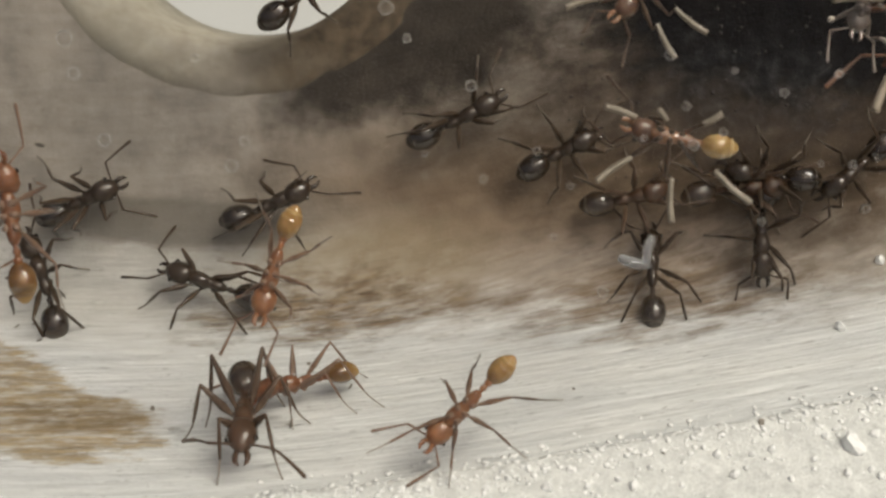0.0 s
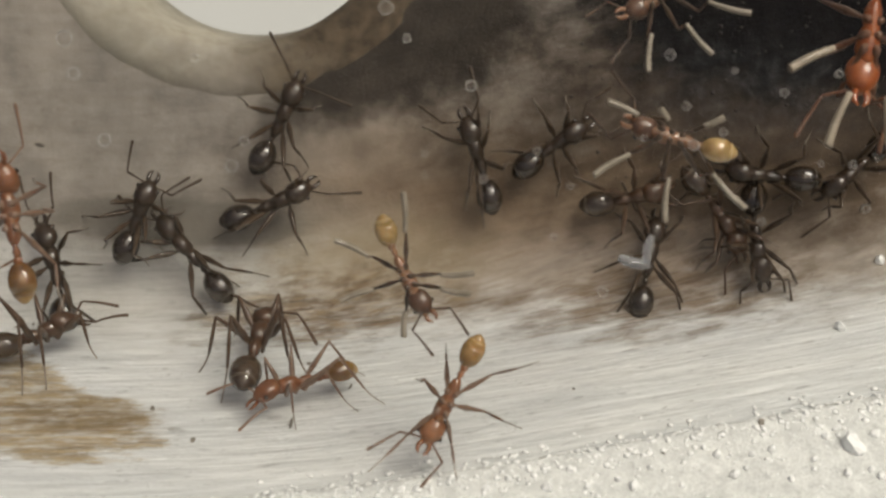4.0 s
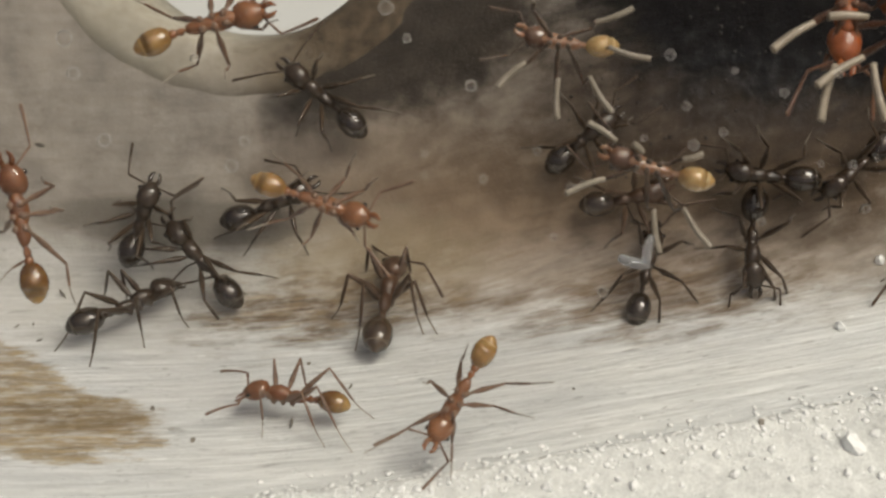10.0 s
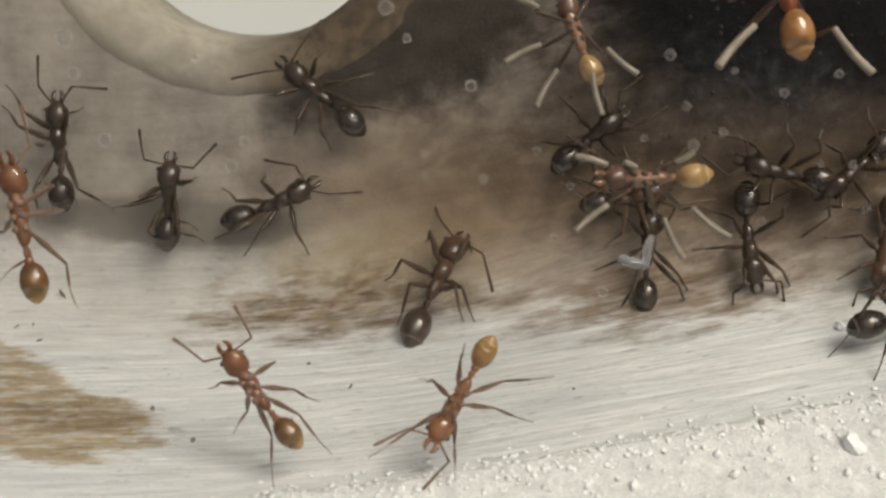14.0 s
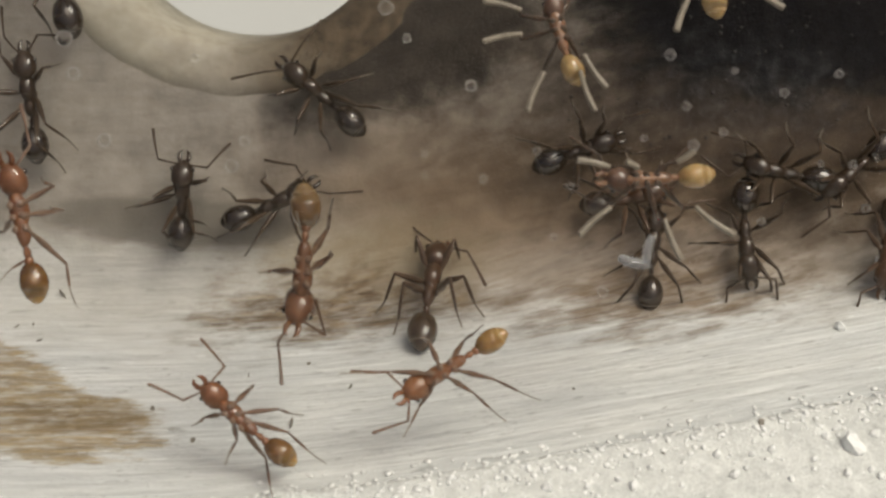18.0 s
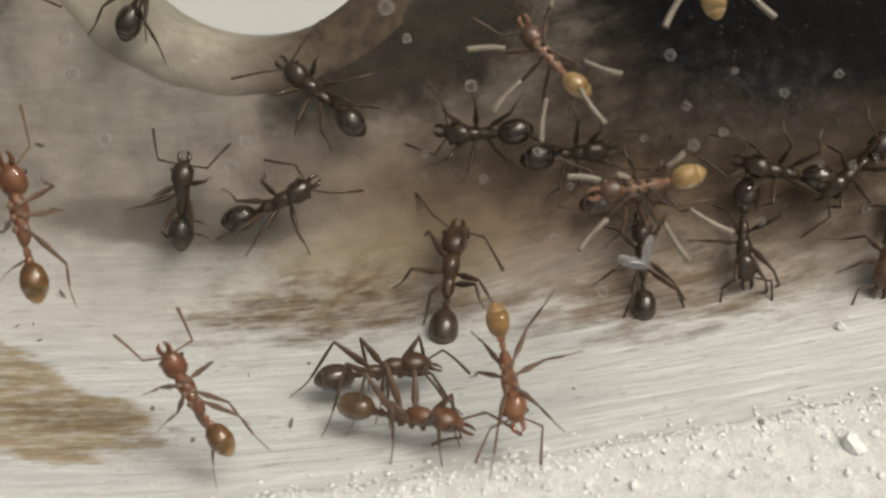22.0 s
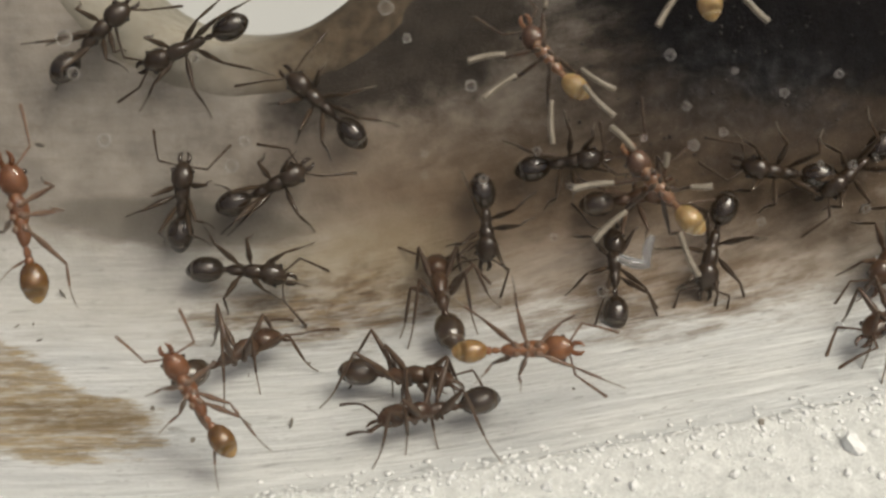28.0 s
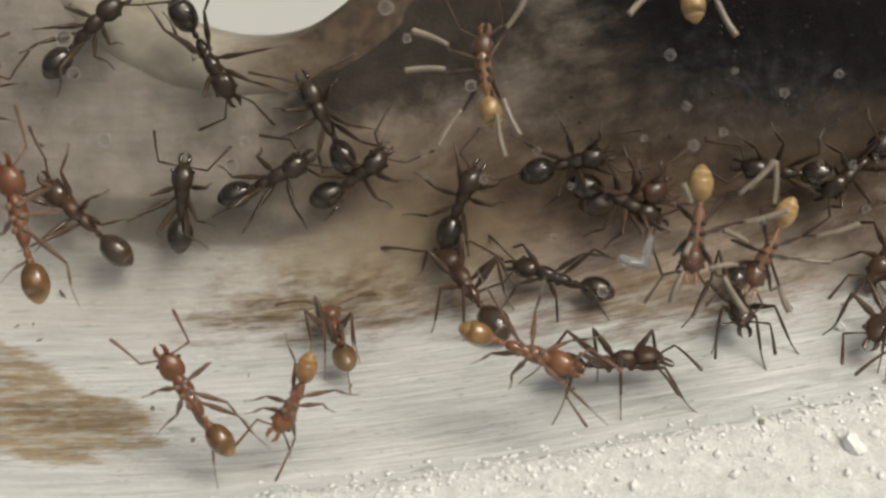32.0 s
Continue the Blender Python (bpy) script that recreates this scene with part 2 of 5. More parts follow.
def cuticle(name, low, high, rough=0.26, soft=0.0, tip=None):
    """Insect shell: fine sculpture, a hard gloss, and some light let through where it is thin and young."""
    m, nt, bsdf = shader(name, rough)
    tc = nt.nodes.new("ShaderNodeTexCoord")
    mp = node(nt, "ShaderNodeMapping")
    mp.inputs["Scale"].default_value = (1000.0,) * 3
    nt.links.new(tc.outputs["Object"], mp.inputs["Vector"])
    g = grain(nt, mp.outputs[0], 2.4, 4, 0.6)
    f = grain(nt, mp.outputs[0], 26.0, 2, 0.5)
    col = ramp(nt, g, [(0.3, low), (0.7, high)])
    if tip:
        sep = nt.nodes.new("ShaderNodeSeparateXYZ")
        nt.links.new(mp.outputs[0], sep.inputs[0])
        end = nt.nodes.new("ShaderNodeMapRange")
        nt.links.new(maths(nt, "ADD", sep.outputs[1], maths(nt, "MULTIPLY", g, 0.3)), end.inputs[0])
        for i, value in enumerate((0.1, -0.6, 0.0, 1.0)):
            end.inputs[i + 1].default_value = value
        col = mixed(nt, end.outputs[0], col, tip)
    nt.links.new(col, bsdf.inputs["Base Color"])
    nt.links.new(ramp(nt, f, [(0.3, (rough * 0.75,) * 3), (0.7, (rough * 1.35,) * 3)]), bsdf.inputs["Roughness"])
    bump(nt, bsdf, f, 0.15, 0.00003)
    bsdf.inputs["Coat Weight"].default_value = 1.0 if "gaster" in name else 0.65 if "shell" in name else 0.35
    bsdf.inputs["Coat Roughness"].default_value = 0.015
    bsdf.inputs["Coat IOR"].default_value = 1.64
    bsdf.inputs["Specular IOR Level"].default_value = 0.1
    if soft:
        bsdf.inputs["Subsurface Weight"].default_value = soft
        bsdf.inputs["Subsurface Radius"].default_value = (1.0, 0.45, 0.2)
        bsdf.inputs["Subsurface Scale"].default_value = 0.0004
    return m


NEST, LEDGE = nest_material(), ledge_material()
CHALK = collar_material()
BLOCK = plain("cast_plaster", (0.55, 0.54, 0.51), (0.70, 0.69, 0.66), 0.5, 0.75, 0.0002)
TABLE = plain("table_wood", (0.20, 0.14, 0.09), (0.32, 0.23, 0.15), 0.05, 0.5)
RIM_GLINT = plain("rim_glint", (0.42, 0.41, 0.385), (0.60, 0.585, 0.56), 3.0, 0.3)
CRUMB = plain("white_crumb", (0.76, 0.77, 0.755), (0.88, 0.89, 0.875), 3.0, 0.55)
GRIT = plain("dark_grit", (0.13, 0.115, 0.095), (0.24, 0.215, 0.18), 3.0, 0.7)
SOIL = plain("dark_soil", (0.012, 0.010, 0.008), (0.034, 0.028, 0.022), 3.0, 0.85)
BROOD = cuticle("larva_skin", (0.60, 0.63, 0.66), (0.80, 0.83, 0.86), 0.2)
BROOD.node_tree.nodes["Principled BSDF"].inputs["Transmission Weight"].default_value = 0.88
BROOD.node_tree.nodes["Principled BSDF"].inputs["IOR"].default_value = 1.16
SHELLS = {
    "dark": {
        "body": cuticle("black_shell", (0.02204, 0.01392, 0.00841), (0.04292, 0.02726, 0.01624)),
        "gaster": cuticle("black_gaster", (0.0168, 0.01085, 0.0063), (0.0336, 0.0217, 0.0126), 0.2),
        "leg": cuticle("black_leg", (0.0375, 0.0255, 0.0165), (0.07125, 0.04875, 0.0315), 0.35),
        "foot": cuticle("grey_foot", (0.10, 0.085, 0.065), (0.18, 0.155, 0.125), 0.4),
        "band": cuticle("grey_band", (0.05, 0.044, 0.037), (0.085, 0.075, 0.062), 0.3)},
    "brown": {
        "body": cuticle("brown_shell", (0.0432, 0.02304, 0.01224), (0.08496, 0.04464, 0.02448), 0.26, 0.1),
        "gaster": cuticle("brown_gaster", (0.0315, 0.02025, 0.012), (0.066, 0.042, 0.02475), 0.2, 0.1),
        "leg": cuticle("brown_leg", (0.0576, 0.036, 0.0232), (0.104, 0.0664, 0.044), 0.35),
        "foot": cuticle("tan_foot", (0.15, 0.125, 0.10), (0.26, 0.22, 0.18), 0.4),
        "band": cuticle("tan_band", (0.08, 0.06, 0.042), (0.13, 0.10, 0.07), 0.3)},
    # amber and honey: backlight through the shell is put into the orange
    "amber": {
        "body": cuticle("amber_shell", (0.110, 0.046, 0.022), (0.22, 0.094, 0.045), 0.28, 0.25),
        "gaster": cuticle("amber_gaster", (0.085, 0.040, 0.013), (0.18, 0.09, 0.028), 0.16, 0.2, (0.33, 0.20, 0.065)),
        "leg": cuticle("amber_leg", (0.13, 0.082, 0.058), (0.23, 0.155, 0.112), 0.35, 0.1),
        "foot": cuticle("pale_foot", (0.20, 0.175, 0.145), (0.34, 0.30, 0.25), 0.4),
        "band": cuticle("honey_band", (0.14, 0.08, 0.035), (0.22, 0.14, 0.07), 0.3, 0.2)},
    "russet": {
        "body": cuticle("russet_shell", (0.085, 0.039, 0.019), (0.165, 0.077, 0.038), 0.27, 0.2),
        "gaster": cuticle("russet_gaster", (0.072, 0.040, 0.017), (0.145, 0.083, 0.036), 0.18, 0.2, (0.20, 0.125, 0.055)),
        "leg": cuticle("russet_leg", (0.085, 0.053, 0.035), (0.15, 0.096, 0.064), 0.35, 0.1),
        "foot": cuticle("fawn_foot", (0.18, 0.15, 0.12), (0.30, 0.26, 0.21), 0.4),
        "band": cuticle("fawn_band", (0.12, 0.075, 0.036), (0.19, 0.125, 0.065), 0.3, 0.2)},
    "honey": {
        "body": cuticle("chestnut_shell", (0.135, 0.058, 0.027), (0.26, 0.115, 0.053), 0.28, 0.25),
        "gaster": cuticle("honey_gaster", (0.17, 0.088, 0.028), (0.31, 0.18, 0.062), 0.18, 0.25, (0.33, 0.20, 0.08)),
        "leg": cuticle("chestnut_leg", (0.11, 0.068, 0.048), (0.20, 0.13, 0.09), 0.35, 0.1),
        "foot": cuticle("sand_foot", (0.20, 0.175, 0.145), (0.34, 0.30, 0.25), 0.4),
        "band": cuticle("straw_band", (0.28, 0.17, 0.065), (0.40, 0.26, 0.11), 0.3, 0.2)},
    # a glossy ant's white sheen, put into the shell colour as grey
    "ashy": {
        "body": cuticle("ash_shell", (0.085, 0.068, 0.058), (0.16, 0.138, 0.127), 0.28, 0.25),
        "gaster": cuticle("ash_gaster", (0.10, 0.085, 0.078), (0.20, 0.18, 0.17), 0.2, 0.25),
        "leg": cuticle("ash_leg", (0.13, 0.11, 0.095), (0.22, 0.19, 0.17), 0.35, 0.1),
        "foot": cuticle("ash_foot", (0.40, 0.36, 0.30), (0.55, 0.50, 0.43), 0.4),
        "band": cuticle("ash_band", (0.30, 0.28, 0.26), (0.42, 0.40, 0.38), 0.3, 0.2)},
    "ember": {
        "body": cuticle("ember_shell", (0.17, 0.046, 0.015), (0.31, 0.095, 0.031), 0.26, 0.3),
        "gaster": cuticle("ember_gaster", (0.20, 0.085, 0.022), (0.36, 0.175, 0.055), 0.18, 0.3),
        "leg": cuticle("ember_leg", (0.075, 0.038, 0.024), (0.14, 0.075, 0.048), 0.35, 0.2),
        # foot paled: lamplight on feet at the glass is in this colour
        "foot": cuticle("lamplit_bone_foot", (0.204, 0.17, 0.1275), (0.306, 0.2635, 0.204), 0.4),
        "band": cuticle("ember_band", (0.30, 0.15, 0.05), (0.42, 0.24, 0.09), 0.3, 0.2)},
    "pale": {
        "head": cuticle("umber_shell", (0.062, 0.034, 0.022), (0.125, 0.070, 0.045), 0.28, 0.2),
        "body": cuticle("rust_shell", (0.155, 0.080, 0.046), (0.28, 0.158, 0.095), 0.28, 0.3),
        "gaster": cuticle("yellow_gaster", (0.26, 0.165, 0.065), (0.42, 0.285, 0.125), 0.2, 0.3),
        "leg": cuticle("ivory_leg", (0.045, 0.032, 0.024), (0.09, 0.065, 0.047), 0.35, 0.2),
        # lamplight on the feet at the glass, put into a pale colour
        "foot": cuticle("lamplit_ivory_foot", (0.176, 0.152, 0.116), (0.264, 0.232, 0.184), 0.4),
        "band": cuticle("cream_band", (0.34, 0.23, 0.105), (0.46, 0.33, 0.17), 0.3, 0.2)},
}


# ---- mesh helpers ----
def mesh_of(name, bm, material, scale=MM, smoothed=True):
    bmesh.ops.recalc_face_normals(bm, faces=bm.faces)
    me = bpy.data.meshes.new(name)
    if scale != 1.0:
        bmesh.ops.scale(bm, vec=(scale,) * 3, verts=bm.verts)
    for f in bm.faces:
        f.smooth = smoothed
    bm.to_mesh(me)
    bm.free()
    me.materials.append(material)
    return me


def part(name, me, parent, label="", at=None):
    ob = new(name, me)
    ob.parent = parent
    if at is not None:
        ob.matrix_basis = at
    if label:
        tagged(ob, label=label)
    return ob


def loft(bm, rings, segments=12):
    """A closed skin over rings of (centre, radius across, radius upright) along a path; each ring stands square to the path."""
    rows = []
    for i, (c, ra, rb) in enumerate(rings):
        c = Vector(c)
        a, b = Vector(rings[max(i - 1, 0)][0]), Vector(rings[min(i + 1, len(rings) - 1)][0])
        d = (b - a).normalized()
        side = d.cross(Vector((0, 0, 1)))
        side = side.normalized() if side.length > 1e-4 else Vector((1, 0, 0))
        rise = side.cross(d)
        rows.append([bm.verts.new(c + side * ra * math.cos(q) + rise * rb * math.sin(q)) for q in (2 * math.pi * j / segments for j in range(segments))])
    for r0, r1 in zip(rows, rows[1:]):
        for j in range(segments):
            bm.faces.new((r0[j], r0[(j + 1) % segments], r1[(j + 1) % segments], r1[j]))
    bm.faces.new(rows[0][::-1])
    bm.faces.new(rows[-1])


def lump(bm, centre, size, rnd, rough=0.25, levels=1):
    """A small irregular grain."""
    made = bmesh.ops.create_icosphere(bm, subdivisions=levels, radius=1.0)
    turn = Euler((rnd.uniform(0, 6), rnd.uniform(0, 6), rnd.uniform(0, 6))).to_matrix()
    for v in made["verts"]:
        q = v.co * (1 + rnd.uniform(-rough, rough))
        v.co = Vector(centre) + turn @ Vector((q.x * size[0], q.y * size[1], q.z * size[2]))


# The nest floor: a milled trough that dips behind its front edge and curls up into the back wall; all in millimetres.
def front_edge(x):
    return -12.9 + 0.705 * math.log(1 + math.exp((x + 5) / 3))


def smooth(a, b, v):
    u = min(1.0, max(0.0, (v - a) / (b - a)))
    return u * u * (3 - 2 * u)


def height(x, y):
    bed, back = -0.24 * max(0.0, y - front_edge(x)), 1.88 * (y - 1.0)
    ledge = 0.45 * smooth(-0.1, 0.5, front_edge(x) - y)
    return (bed + back) / 2 + math.hypot((bed - back) / 2, 1.6) + ledge


def slope(x, y):
    e = 0.25
    return ((height(x + e, y) - height(x - e, y)) / (2 * e), (height(x, y + e) - height(x, y - e)) / (2 * e))


def ground(x, y, lift=0.0):
    return Vector((x * MM, y * MM, (height(x, y) + lift) * MM))


def upright(x, y):
    gx, gy = slope(x, y)
    return Vector((-gx, -gy, 1)).normalized()


def resting(x, y, heading, lift=0.0):
    """The pose of a thing that stands on the nest at (x, y) mm and faces that way; its own forward is y, its up is z."""
    n = upright(x, y)
    gx, gy = slope(x, y)
    c, s = math.cos(radians(heading)), math.sin(radians(heading))
    fwd = Vector((c, s, gx * c + gy * s)).normalized()
    side = fwd.cross(n).normalized()
    fwd = n.cross(side)
    m = Matrix((side, fwd, n)).transposed().to_4x4()
    m.translation = ground(x, y) + n * lift * MM
    return m


# The cover pane stands on the rim and leans back over the nest; u runs along it, s up it, and its inner face looks into the nest.
PANE_FOOT = Vector((0, -13.7, 0.47))
PANE_UP = Vector((0, 0.64278, 0.76604))
PANE_IN = Vector((0, 0.76604, -0.64278))


def hanging(u, s, heading, lift=0.0):
    """The pose of a thing on the pane's inner face at (u, s) mm, its feet on the glass and its back to the nest."""
    c, k = math.cos(radians(heading)), math.sin(radians(heading))
    fwd = Vector((1, 0, 0)) * c + PANE_UP * k
    m = Matrix((fwd.cross(PANE_IN), fwd, PANE_IN)).transposed().to_4x4()
    m.translation = (PANE_FOOT + Vector((1, 0, 0)) * u + PANE_UP * s + PANE_IN * lift) * MM
    return m


# ---- the nest ----
BORE = Vector((-8.0, 7.49, 12.48))
AXIS = Vector((0, -0.883, 0.469))
CUT = 8.0


def relief(x, y):
    """Unevenness of the cast surface: soft waves, tool ridges, gouges."""
    v = y - front_edge(x)
    ridge = noise.noise((x * 0.12, v * 2.4, 3.0)) * 0.035 + noise.noise((x * 0.3, v * 6.0, 8.0)) * 0.014
    wave = noise.noise((x * 0.25, y * 0.3, 1.0)) * 0.05
    gouge = max(0.0, noise.noise((x * 0.22, v * 3.0, 21.0)) - 0.45) * -0.25
    clods = smooth(5.5, 9.0, x + 0.4 * y) * smooth(0.5, 3.5, y)
    return ridge + wave + gouge + clods * (noise.noise((x * 1.3, y * 1.9, 5.0)) * 0.12 + noise.noise((x * 3.1, y * 4.0, 9.0)) * 0.06)


def nest_sheet(name, inside, material, xs, ys):
    verts, index, faces = [], {}, []
    for i, x in enumerate(xs):
        for j, y in enumerate(ys):
            index[i, j] = len(verts)
            verts.append((x * MM, y * MM, (height(x, y) + relief(x, y)) * MM))
    for i in range(len(xs) - 1):
        for j in range(len(ys) - 1):
            cx, cy = (xs[i] + xs[i + 1]) / 2, (ys[j] + ys[j + 1]) / 2
            if inside(cx, cy):
                faces.append((index[i, j], index[i + 1, j], index[i + 1, j + 1], index[i, j + 1]))
    # draw the ragged rim of the cut on to a true circle
    edge = collections.Counter(k for f in faces for k in f)
    for k, n in edge.items():
        q = Vector(verts[k]) / MM - BORE
        h = AXIS * q.dot(AXIS)
        if n < 4 and (q - h).length < CUT + 1.2:
            verts[k] = tuple((BORE + (q - h).normalized() * CUT + h) * MM)
    me = bpy.data.meshes.new(name)
    me.from_pydata(verts, [], faces)
    me.polygons.foreach_set("use_smooth", [True] * len(me.polygons))
    me.materials.append(material)
    bm = bmesh.new()
    bm.from_mesh(me)
    bmesh.ops.delete(bm, geom=[v for v in bm.verts if not v.link_faces], context="VERTS")
    bm.to_mesh(me)
    bm.free()
    return new(name, me)


def steps(a, b, n):
    return [a + (b - a) * i / n for i in range(n + 1)]


def off_bore(x, y):
    q = Vector((x, y, height(x, y))) - BORE
    return (q - AXIS * q.dot(AXIS)).length > CUT


XS = steps(-27, 27, 260)
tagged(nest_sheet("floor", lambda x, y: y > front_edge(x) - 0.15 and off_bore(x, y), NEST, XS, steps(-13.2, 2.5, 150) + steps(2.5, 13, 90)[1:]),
       "pale milled plaster nest floor curling up, brown-stained and shade-painted", "nest floor", kind="structure")


def ledge_sheet():
    verts, faces = [], []
    cols = steps(-27, 27, 220)
    rows = 40
    for x in cols:
        e = front_edge(x)
        for j in range(rows + 1):
            y = e - 0.12 - (e + 22.0) * (j / rows) ** 1.6
            f = smooth(0.0, 0.5, e - y)
            rough = f * (noise.noise((x * 1.4, y * 1.4, 2.0)) * 0.07 + noise.noise((x * 4.0, y * 4.0, 6.0)) * 0.05)
            verts.append((x * MM, y * MM, (height(x, y) + 0.02 + rough) * MM))
    n = rows + 1
    for i in range(len(cols) - 1):
        for j in range(rows):
            faces.append((i * n + j, i * n + j + 1, (i + 1) * n + j + 1, (i + 1) * n + j))
    me = bpy.data.meshes.new("ledge")
    me.from_pydata(verts, [], faces)
    me.polygons.foreach_set("use_smooth", [True] * len(me.polygons))
    me.materials.append(LEDGE)
    return new("trim_ledge", me)


tagged(ledge_sheet(), "rough off-white plaster rim with bright crumbs", "rim", kind="structure")


def ring_mesh(name, profile, material, segments=120):
    """A turned ring round the bore: profile of (radius, way out along the axis)."""
    bm = bmesh.new()
    u = AXIS.cross(Vector((1, 0, 0))).normalized()
    w = Vector((1, 0, 0))
    rows = []
    for k in range(segments):
        q = 2 * math.pi * k / segments
        d = w * math.cos(q) + u * math.sin(q)
        row = []
        for r, h in profile:
            p = BORE + d * (r * (1 + 0.012 * noise.noise((d.x * 2, d.z * 2, r))))
            lie = (height(p.x, p.y) - p.z) * 0.469 * smooth(6.5, 7.6, r) + 0.07 * noise.noise((d.x * 5, d.z * 5, r)) + 0.03 * noise.noise((d.x * 16, d.z * 16, r * 2))
            row.append(bm.verts.new(p + AXIS * (h + lie)))
        rows.append(row)
    for k in range(segments):
        a, b = rows[k], rows[(k + 1) % segments]
        for i in range(len(profile) - 1):
            bm.faces.new((a[i], a[i + 1], b[i + 1], b[i]))
    return mesh_of(name, bm, material)


collar = tagged(new("tunnel_collar", ring_mesh("tunnel_collar", [(8.9, -0.5), (8.7, -0.10), (8.45, 0.02), (8.2, 0.05), (7.95, 0.03), (7.75, -0.07), (7.5, -0.24), (7.25, -0.38), (7.0, -0.50), (6.7, -0.70), (6.5, -1.1), (6.4, -1.8), (6.35, -6.0), (7.4, -6.0), (7.6, -1.8), (9.6, -1.6)], CHALK)),
                "chalky beige collar round the bright tunnel bore", "tunnel", kind="structure")


def daylight_disc():
    m = bpy.data.materials.new("daylight")
    m.use_nodes = True
    nt = m.node_tree
    nt.nodes.remove(nt.nodes["Principled BSDF"])
    em = node(nt, "ShaderNodeEmission", Strength=0.78)
    em.inputs["Color"].default_value = (1.0, 0.965, 0.91, 1)
    nt.links.new(em.outputs[0], nt.nodes["Material Output"].inputs[0])
    bm = bmesh.new()
    made = bmesh.ops.create_circle(bm, cap_ends=True, radius=9.0, segments=48)
    turn = AXIS.to_track_quat("Z", "Y").to_matrix()
    for v in made["verts"]:
        v.co = turn @ v.co + BORE - AXIS * 7.5
    return tagged(new("backdrop", mesh_of("backdrop", bm, m)), "bright white daylight beyond the tunnel bore", "daylight", kind="structure")


daylight_disc()


def block_walls():
    """The plaster block's sides, back and underside, which close the nest."""
    bm = bmesh.new()
    xs = steps(-27, 27, 60)
    low = -9.0
    front = [(x, -22.0, height(x, -22.0)) for x in xs]
    back = [(x, 13.0, height(x, 13.0)) for x in xs]
    ys = steps(-22, 13, 60)
    for line in (front, back, [(-27.0, y, height(-27, y)) for y in ys], [(27.0, y, height(27, y)) for y in ys]):
        top = [bm.verts.new(p) for p in line]
        bot = [bm.verts.new((p[0], p[1], low)) for p in line]
        for i in range(len(line) - 1):
            bm.faces.new((top[i], top[i + 1], bot[i + 1], bot[i]))
    q = [bm.verts.new(p) for p in ((-27, -22, low), (27, -22, low), (27, 13, low), (-27, 13, low))]
    bm.faces.new(q)
    return tagged(new("wall_block", mesh_of("wall_block", bm, BLOCK, smoothed=False)), "plain cast plaster block sides of the nest", "plaster block", kind="structure")


block_walls()
bm = bmesh.new()
bmesh.ops.create_grid(bm, x_segments=1, y_segments=1, size=0.075)
bmesh.ops.translate(bm, vec=(0, 0, -0.0092), verts=bm.verts)
tagged(new("ground", mesh_of("ground", bm, TABLE, 1.0)), "plain brown wooden table top under the nest", "table", kind="structure")


def glass_material():
    """Clear glass under a thin uneven film of dried damp."""
    m = bpy.data.materials.new("misted_glass")
    m.use_nodes = True
    nt = m.node_tree
    nt.nodes.remove(nt.nodes["Principled BSDF"])
    tc = nt.nodes.new("ShaderNodeTexCoord")
    mp = node(nt, "ShaderNodeMapping")
    mp.inputs["Scale"].default_value = (1000.0,) * 3
    nt.links.new(tc.outputs["Object"], mp.inputs["Vector"])
    cloud, wisp = grain(nt, mp.outputs[0], 0.16, 5, 0.6), grain(nt, mp.outputs[0], 1.1, 5, 0.65)
    film = maths(nt, "ADD", maths(nt, "MULTIPLY", cloud, 0.7), maths(nt, "MULTIPLY", wisp, 0.3))
    film = ramp(nt, film, [(0.30, (0.006,) * 3), (0.70, (0.026,) * 3)])
    # wiped almost clean towards one upper corner
    sep = nt.nodes.new("ShaderNodeSeparateXYZ")
    nt.links.new(mp.outputs[0], sep.inputs[0])
    wiped = stain(nt, sep.outputs[0], sep.outputs[2], wisp, 12.0, 13.0, 11.0, 6.0, 0.5, 0.8)
    film = maths(nt, "MULTIPLY", film, maths(nt, "SUBTRACT", 1.0, maths(nt, "MULTIPLY", wiped, 0.95)))
    clear, gloss, haze = nt.nodes.new("ShaderNodeBsdfTransparent"), node(nt, "ShaderNodeBsdfGlossy", Roughness=0.02), nt.nodes.new("ShaderNodeBsdfTranslucent")
    haze.inputs["Color"].default_value = (0.86, 0.84, 0.80, 1)
    misted, whole = nt.nodes.new("ShaderNodeMixShader"), nt.nodes.new("ShaderNodeMixShader")
    nt.links.new(film, misted.inputs[0])
    nt.links.new(clear.outputs[0], misted.inputs[1])
    nt.links.new(haze.outputs[0], misted.inputs[2])
    whole.inputs[0].default_value = 0.001
    nt.links.new(misted.outputs[0], whole.inputs[1])
    nt.links.new(gloss.outputs[0], whole.inputs[2])
    nt.links.new(whole.outputs[0], nt.nodes["Material Output"].inputs[0])
    return m


def cover_pane():
    bm = bmesh.new()
    made = bmesh.ops.create_cube(bm, size=1.0)
    for v in made["verts"]:
        u, s, d = v.co.x * 52, 13.0 + v.co.y * 26, -0.5 + v.co.z * 0.9
        v.co = PANE_FOOT + Vector((1, 0, 0)) * u + PANE_UP * s + PANE_IN * d
    bmesh.ops.bevel(bm, geom=bm.edges[:], offset=0.1, segments=1, affect="EDGES")
    ob = tagged(new("window_1", mesh_of("window_1", bm, glass_material(), smoothed=False)), "clear glass cover pane, lightly misted, standing on the rim", "glass pane", kind="structure")
    ob.visible_shadow = False
    return ob


cover_pane()


